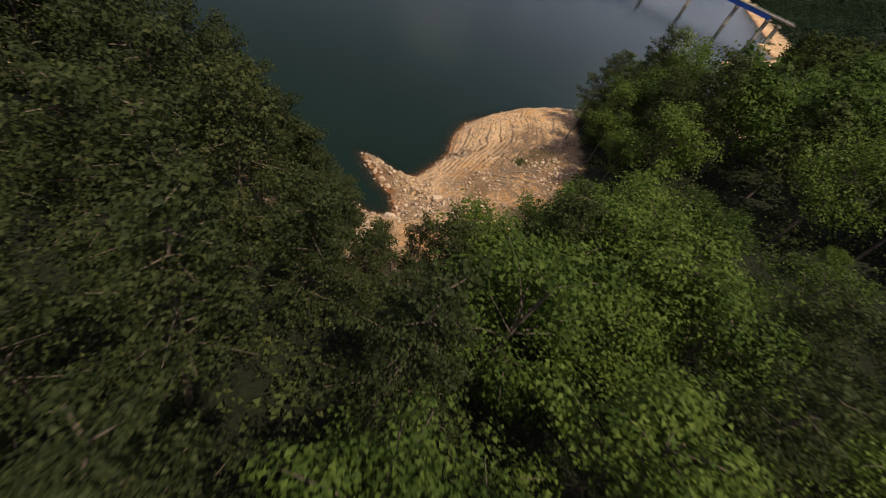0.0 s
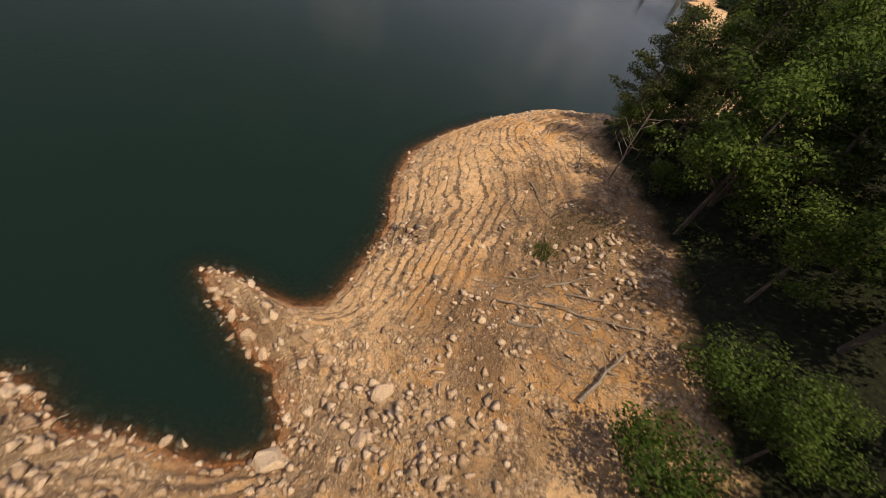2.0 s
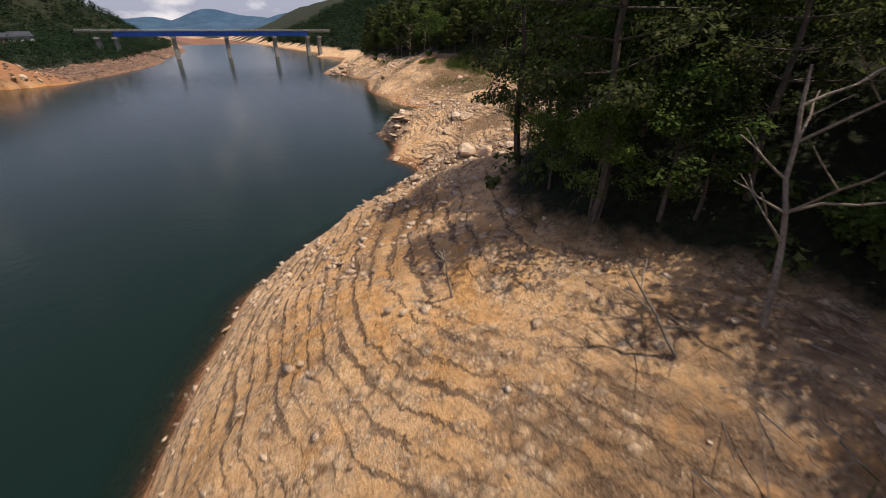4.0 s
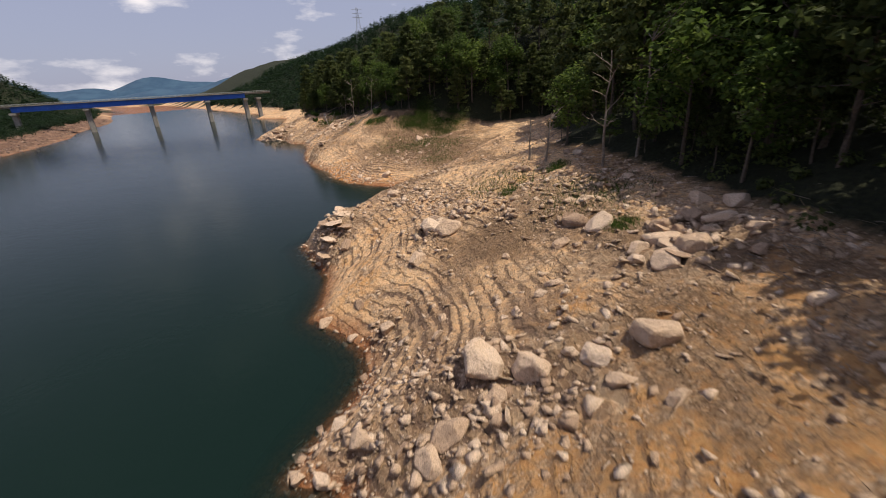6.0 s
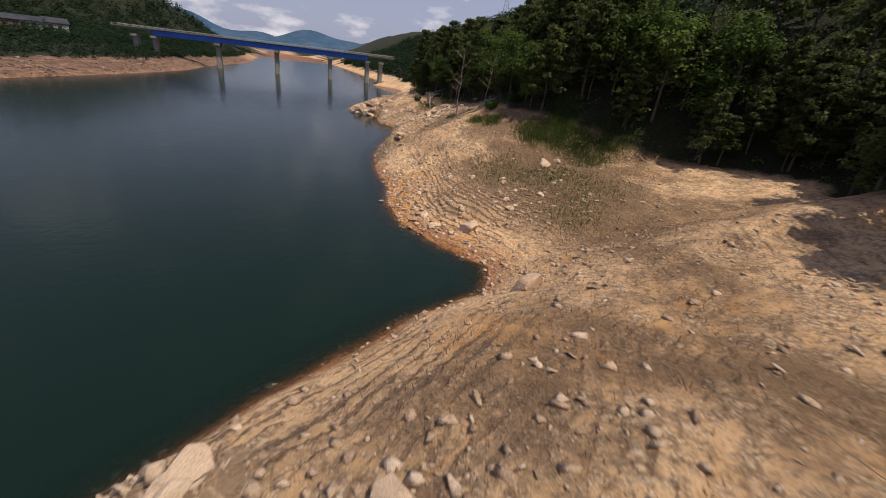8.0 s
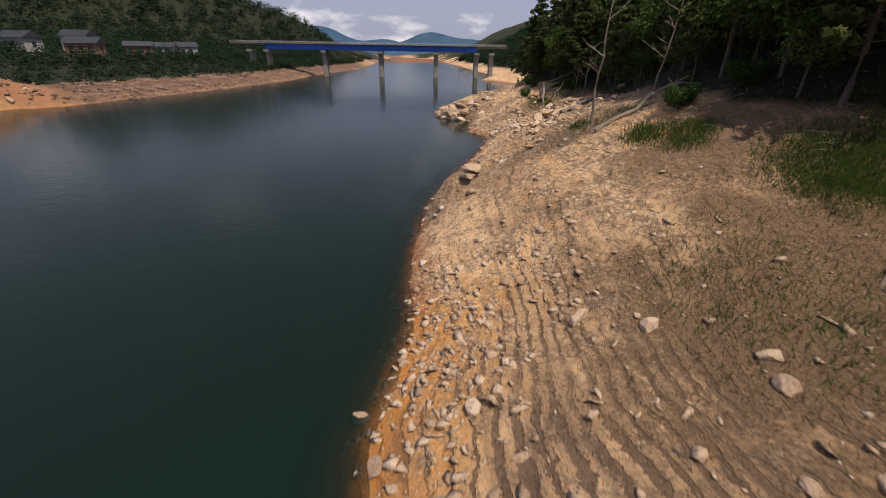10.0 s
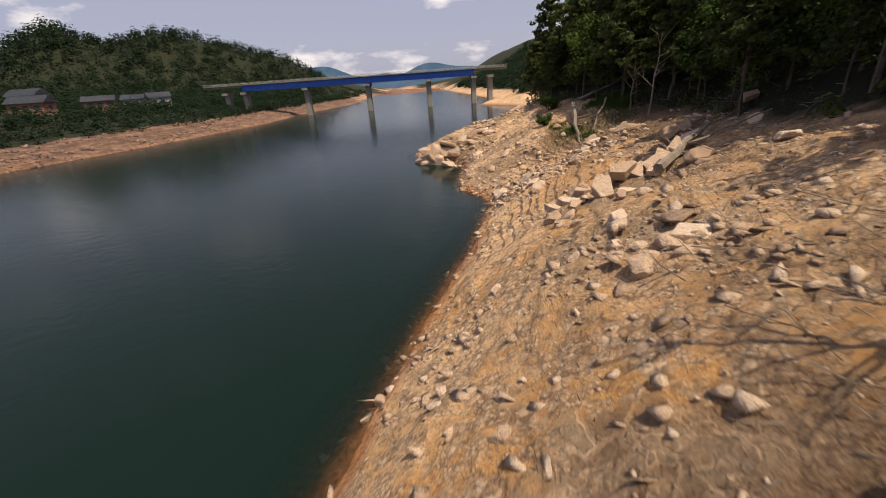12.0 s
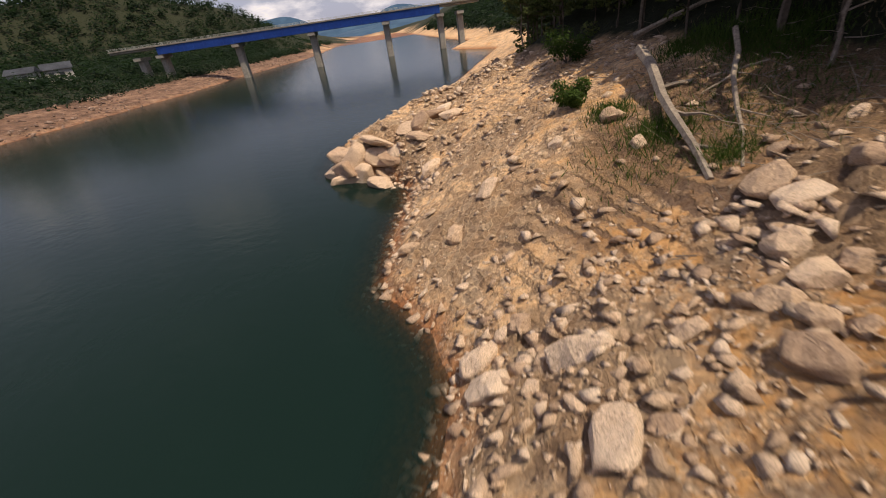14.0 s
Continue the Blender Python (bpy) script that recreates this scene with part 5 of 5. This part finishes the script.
def stand_snags():
    rng = np.random.default_rng(51)
    for (x, y), top, r in SNAGS:
        ob = tagged(new("dead_tree"), label="bare grey dead tree standing at the wood edge", category="dead tree", group="dead trees at the wood edge")
        base = Vector((x, y, ground_z(x, y) - 0.15))
        bm = bmesh.new()
        tip = base + Vector(top) * (0.72 if y < 0 else 1.0)
        r *= 0.7 if y < 0 else 0.9
        path = limb(bm, base, tip, r, r * 0.3, rng, 0.028, 9)
        part("trunk", bm, M_DEADWOOD, ob)
        for k in range(8 if top[2] > 3 else 4):
            p = path[int(rng.integers(3, 8))]
            a = rng.uniform(0, 6.28)
            bm = bmesh.new()
            out = Vector((math.cos(a), math.sin(a), rng.uniform(0.3, 1.0))) * top[2] * rng.uniform(0.12, 0.28)
            q = limb(bm, p, p + out, r * 0.4, 0.01, rng, 0.07, 5, 5)
            limb(bm, q[2], q[2] + Vector((out.y, -out.x, abs(out.z))) * 0.5, r * 0.2, 0.006, rng, 0.07, 4, 4)
            part("branch", bm, M_DEADWOOD, ob)


stand_snags()


def bush(x, y, size, seed):
    rng = np.random.default_rng(seed)
    ob = tagged(new("bush"), label="low leafy green bush on the bank", category="bush", group="bushes on the bank")
    base = Vector((x, y, ground_z(x, y)))
    centres, radii = [], []
    for k in range(7):
        bm = bmesh.new()
        a = k * 0.9 + rng.uniform(-0.3, 0.3)
        tip = base + Vector((math.cos(a) * 0.55, math.sin(a) * 0.55, rng.uniform(0.5, 1.0))) * size
        limb(bm, base, tip, 0.025 * size, 0.008, rng, 0.1, 4, 4)
        centres += [tuple(tip), tuple(base.lerp(tip, 0.65))]
        radii += [size * 0.38, size * 0.36]
        part("stem", bm, M_BARK, ob)
    v, f = leaf_cloud(rng, centres, radii, 190, 0.042 * size ** 0.5 + 0.02, 0.8)
    crown = new("foliage", quick_mesh("foliage", v, f, M_GRASS))
    crown.parent = ob


for k, (x, y, size) in enumerate([(-18.8, 118.6, 1.4), (-18.1, 111.7, 0.8), (-3.2, 76.5, 1.0), (-0.8, 77.0, 1.1), (6.5, 76.5, 1.6), (3.0, -15.2, 1.5), (8.6, -29.0, 2.2), (8.4, -34.2, 2.6), (9.2, -25.0, 2.2), (12.0, -31.0, 2.8), (10.8, -36.5, 2.6)]):
    bush(x, y, size, 900 + k)


def grass():
    """Patches of long grass and thin dry weeds."""
    rng = np.random.default_rng(61)
    green = [(1.2, 71.5, 1.5), (3.2, 71, 1.8), (5.2, 70.5, 1.8), (7, 69, 1.8), (4.4, 73, 1.5), (-4.5, 74.5, 0.9), (-2.8, 73.8, 1.0), (-14.2, 113.8, 0.9), (-12.8, 112.4, 1.0), (-11.9, 111.4, 0.8), (-8.0, 79.5, 0.5), (9.2, 69.6, 1.6), (-15.5, 108.5, 0.7), (-16.8, 110.2, 0.6), (-14.2, 106.6, 0.5), (1.2, -22.5, 0.5), (3.5, 24.5, 0.5), (7.5, 26.5, 0.6), (6.2, 16.5, 0.6)]
    pts = []
    thin = [(2, 64, 3.2), (5.5, 61, 3.0), (-1.5, 66.5, 2.6), (4, 56, 2.4), (-6.5, 79, 1.6), (1.5, -20.5, 1.8), (2, -38.5, 1.6), (7, 21, 2.6), (4, 27, 2.4), (-13, 109.5, 2.6), (-16, 107.5, 1.4)]
    for x, y, r, dense in [(*g, 1500) for g in green] + [(*g, 170) for g in thin]:
        n = int(dense * r * r)
        a, q = rng.uniform(0, 6.28, n), r * np.sqrt(rng.random(n)) * rng.uniform(0.6, 1.6, n)
        pts.append(np.stack([x + q * np.cos(a), y + q * np.sin(a)], -1))
    p = np.concatenate(pts)
    blades(p, 0.34, 0.014, M_GRASS, "grass", "long green grass patches below the wood", rng)
    n = 160000
    x, y = rng.uniform(-34, 14, n), rng.uniform(-46, 125, n)
    z, inland = lie(x, y)
    d = near_bank(x, y)
    ok = (z > 0.8) & (inland < 0.9) & (d > 4) & (rng.random(n) < 0.9 * places(x, y, WEEDY) + 0.12 * (ripple(x, y, 3.0, 6.1) > 0.12))
    p = np.stack([x[ok], y[ok]], -1)[:30000]
    blades(p, 0.24, 0.014, M_DRY, "dry_weeds", "dry brown weeds and twigs on the upper bank", rng)


def blades(p, height, width, mat, name, label, rng):
    z, _ = lie(p[:, 0], p[:, 1])
    n = len(p)
    a = rng.uniform(0, 6.28, n)
    h = height * rng.uniform(0.5, 1.3, n)
    side = np.stack([np.cos(a), np.sin(a), 0 * a], -1) * width * rng.uniform(0.6, 1.4, n)[:, None]
    base = np.stack([p[:, 0], p[:, 1], z - 0.02], -1)
    lean = np.stack([rng.normal(size=n) * 0.45, rng.normal(size=n) * 0.45, np.ones(n)], -1)
    tip = base + lean * h[:, None]
    v = np.stack([base - side, base + side, tip], 1).reshape(-1, 3)
    tagged(new(name, quick_mesh(name, v, np.arange(n * 3).reshape(-1, 3), mat)), label=label, category="grass", kind="stuff")


M_DRY = simple("dry_stalk", (0.10, 0.065, 0.04), (0.26, 0.19, 0.11), 3.0, 0.9, 0.1, 0.01)
grass()


def brushwood():
    """Thin dead sticks and twigs strewn below the wood."""
    rng = np.random.default_rng(71)
    piles = [(-6, 74, 4, 4, 130), (-8.5, 77, 3, 4, 100), (-10, 105, 4, 4, 200), (2.5, -24.5, 3.5, 1.8, 260), (5, -27, 2.5, 2.0, 140), (1, -17.5, 3, 2, 140), (-7.5, 78, 2.6, 3.5, 300), (-8.5, 82.5, 2.5, 2.5, 140), (-3.5, 78, 3, 2, 140), (-8.5, 93.5, 2.5, 3, 160), (-9, 101, 3, 3, 160), (-13.5, 108.5, 3, 2.5, 160), (-12, 112, 3, 2.5, 160), (7, 23, 4, 4, 200), (5, 30, 4, 4, 160), (8, 10, 3, 3, 120), (0, 73, 5, 2, 160), (-18, 116, 4, 3, 120), (-1, 66, 6, 6, 120)]
    vs = []
    for px, py, rx, ry, n in piles:
        x, y = px + rng.normal(size=n) * rx * 0.6, py + rng.normal(size=n) * ry * 0.6
        z, _ = lie(x, y)
        a = rng.uniform(0, 6.28, n)
        long = 0.25 + 1.1 * rng.random(n) ** 2.5
        rise = np.abs(rng.normal(size=n)) * 0.28
        way = np.stack([np.cos(a), np.sin(a), rise], -1) * long[:, None]
        base = np.stack([x, y, z + 0.02], -1)
        mid = base + way * 0.55 + rng.normal(size=(n, 3)) * 0.05
        tip = base + way
        side = np.stack([-np.sin(a), np.cos(a), 0 * a], -1) * (0.004 + 0.008 * rng.random(n))[:, None]
        up = np.array([0, 0, 1.0]) * np.linalg.norm(side, axis=1)[:, None] * 1.6
        for p, q, w0, w1 in ((base, mid, 1.0, 0.7), (mid, tip, 0.7, 0.15)):
            for e, g in ((side, up), (up, -side), (-side - up, side)):
                vs.append(np.stack([p + e * w0, p + g * w0, q + g * w1, q + e * w1], 1).reshape(-1, 3))
    v = np.concatenate(vs)
    tagged(new("brushwood", quick_mesh("brushwood", v, np.arange(len(v)).reshape(-1, 4), M_DEADWOOD)), label="dead grey-brown sticks and twigs strewn over the upper bank", category="brushwood", kind="stuff")


brushwood()


# ---- the village, pylons and far mountains ----
M_WALL = simple("brick_wall", (0.20, 0.085, 0.06), (0.32, 0.16, 0.11), 3.0, 0.9, 0.2, 0.02)
M_PLASTER = simple("plaster", (0.26, 0.25, 0.24), (0.38, 0.37, 0.355), 2.0, 0.9, 0.1, 0.02)
M_ROOF = simple("roof_sheet", (0.045, 0.052, 0.068), (0.09, 0.10, 0.125), 2.0, 0.6, 0.1, 0.02)
M_GLASS = simple("window_glass", (0.02, 0.025, 0.03), (0.05, 0.06, 0.07), 2.0, 0.15, 0.0, 0.01)
M_STEEL = simple("galvanised_steel", (0.22, 0.23, 0.24), (0.36, 0.37, 0.38), 3.0, 0.5, 0.05, 0.01, metal=0.4)


def house(x, y, turn, size, wall, label):
    w, d, h = size
    ob = tagged(new("house"), label=label, category="house", group="village houses")
    m = Matrix.Translation((x, y, ground_z(x, y))) @ pose(0, 0, 0, 0, 0, turn)
    box_part("wall", (w, d, h + 1.0), m @ Matrix.Translation((0, 0, h / 2 - 0.5)), wall, ob, 0.05)
    bm = bmesh.new()
    e, r = 0.5, d * 0.32
    pts = [(-w / 2 - e, -d / 2 - e, h), (w / 2 + e, -d / 2 - e, h), (w / 2 + e, d / 2 + e, h), (-w / 2 - e, d / 2 + e, h), (-w / 2 - e, 0, h + r), (w / 2 + e, 0, h + r)]
    low = [bm.verts.new(m @ Vector(p)) for p in pts]
    for f in ((0, 1, 5, 4), (2, 3, 4, 5), (0, 4, 3), (1, 2, 5), (3, 2, 1, 0)):
        bm.faces.new([low[i] for i in f])
    bmesh.ops.solidify(bm, geom=bm.faces[:], thickness=0.18)
    part("roof", bm, M_ROOF, ob)
    for side in (-1, 1):
        for k in range(int(w // 2.6)):
            px = -w / 2 + 1.6 + k * 2.6
            win = box_part("window", (1.3, 0.12, 1.2), m @ Matrix.Translation((px, side * (d / 2 + 0.03), h * 0.55)), M_GLASS, ob)
            box_part("sill", (1.5, 0.22, 0.1), m @ Matrix.Translation((px, side * (d / 2 + 0.06), h * 0.55 - 0.66)), M_PLASTER, win)
    for side in (-1, 1):
        box_part("window", (0.12, 1.2, 1.2), m @ Matrix.Translation((side * (w / 2 + 0.03), 0, h * 0.55)), M_GLASS, ob)


house(-163.0, 142.0, 38, (8.5, 6, 3.0), M_WALL, "low red brick house with a dark blue roof")
house(-172.0, 146.0, 30, (7.5, 6, 4.6), M_PLASTER, "two-storey pale plastered house with a blue roof")
house(-167.0, 161.5, 50, (8, 5, 2.8), M_WALL, "long low brick house with a grey-blue roof")
house(-176.0, 178.0, 42, (6.5, 5, 2.8), M_PLASTER, "small white plastered house among shrubs")
house(-177.0, 188.0, 60, (7, 6, 3.2), M_PLASTER, "small pale house with a dark roof")
house(-169.0, 129.0, 20, (7.5, 6, 3.4), M_PLASTER, "pale house with a dark blue roof")


def pylon(x, y, height, label):
    ob = tagged(new("pylon"), label=label, category="pylon", group="pylons on the ridges")
    z0 = ground_z(x, y)
    bm = bmesh.new()
    legs = [[Vector((x + sx * w, y + sy * w, z0 + h)) for w, h in ((2.4, -1), (1.0, height * 0.6), (0.45, height))] for sx, sy in ((-1, -1), (1, -1), (1, 1), (-1, 1))]
    for leg in legs:
        tube(bm, leg, [0.16, 0.13, 0.10], 4)
    for i in range(4):
        a, b = legs[i], legs[(i + 1) % 4]
        for k in range(6):
            t0, t1 = k / 6, (k + 1) / 6
            tube(bm, [a[0].lerp(a[1], t0), b[0].lerp(b[1], t1)], [0.07, 0.07], 4)
            tube(bm, [a[1].lerp(a[2], t0), b[1].lerp(b[2], t1)], [0.06, 0.06], 4)
    part("frame", bm, M_STEEL, ob)
    for h in (0.72, 0.84, 0.96):
        bm = bmesh.new()
        tube(bm, [Vector((x - 3.2, y, z0 + height * h)), Vector((x + 3.2, y, z0 + height * h))], [0.12, 0.12], 4)
        part("cross_arm", bm, M_STEEL, ob)


pylon(-6.0, 318.0, 20.0, "steel lattice power pylon on the wooded ridge")
pylon(-400.0, 315.0, 22.0, "steel lattice mast on the wooded hill")


def mountains():
    """Far ridges closing the valley, the blue haze of distance put into their colour."""
    m, nt, bsdf = material("hazed_ridge")
    geo = nt.nodes.new("ShaderNodeNewGeometry")
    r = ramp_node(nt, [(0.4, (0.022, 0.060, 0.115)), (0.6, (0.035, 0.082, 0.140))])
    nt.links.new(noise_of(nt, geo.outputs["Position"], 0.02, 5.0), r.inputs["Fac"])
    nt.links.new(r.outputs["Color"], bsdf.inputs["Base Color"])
    bsdf.inputs["Roughness"].default_value = 1.0
    rng = np.random.default_rng(3)
    for k, (cx, cy, wide, high) in enumerate([(-520, 1480, 500, 62), (-820, 1700, 520, 75), (-250, 1620, 420, 78), (-1300, 1500, 560, 110), (-1250, 900, 420, 120)]):
        bm = bmesh.new()
        rows = []
        for j, depth in enumerate((0, 80, 180, 300)):
            row = []
            for i in range(41):
                t = i / 40 * 2 - 1
                h = high * (1 - t * t) ** 1.3 * (1 + 0.22 * math.sin(5 * t + k) + 0.12 * math.sin(13 * t + 2 * k)) * (0, 0.55, 1.0, 0.0)[j]
                row.append(bm.verts.new((cx + t * wide, cy + depth + 0.25 * wide * t, h - 3)))
            rows.append(row)
        for a, b in zip(rows[:-1], rows[1:]):
            for i in range(40):
                bm.faces.new((a[i], a[i + 1], b[i + 1], b[i]))
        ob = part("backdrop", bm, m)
        tagged(ob, label="distant wooded mountain ridge closing the valley, blue haze painted in", category="mountain", kind="structure")


mountains()
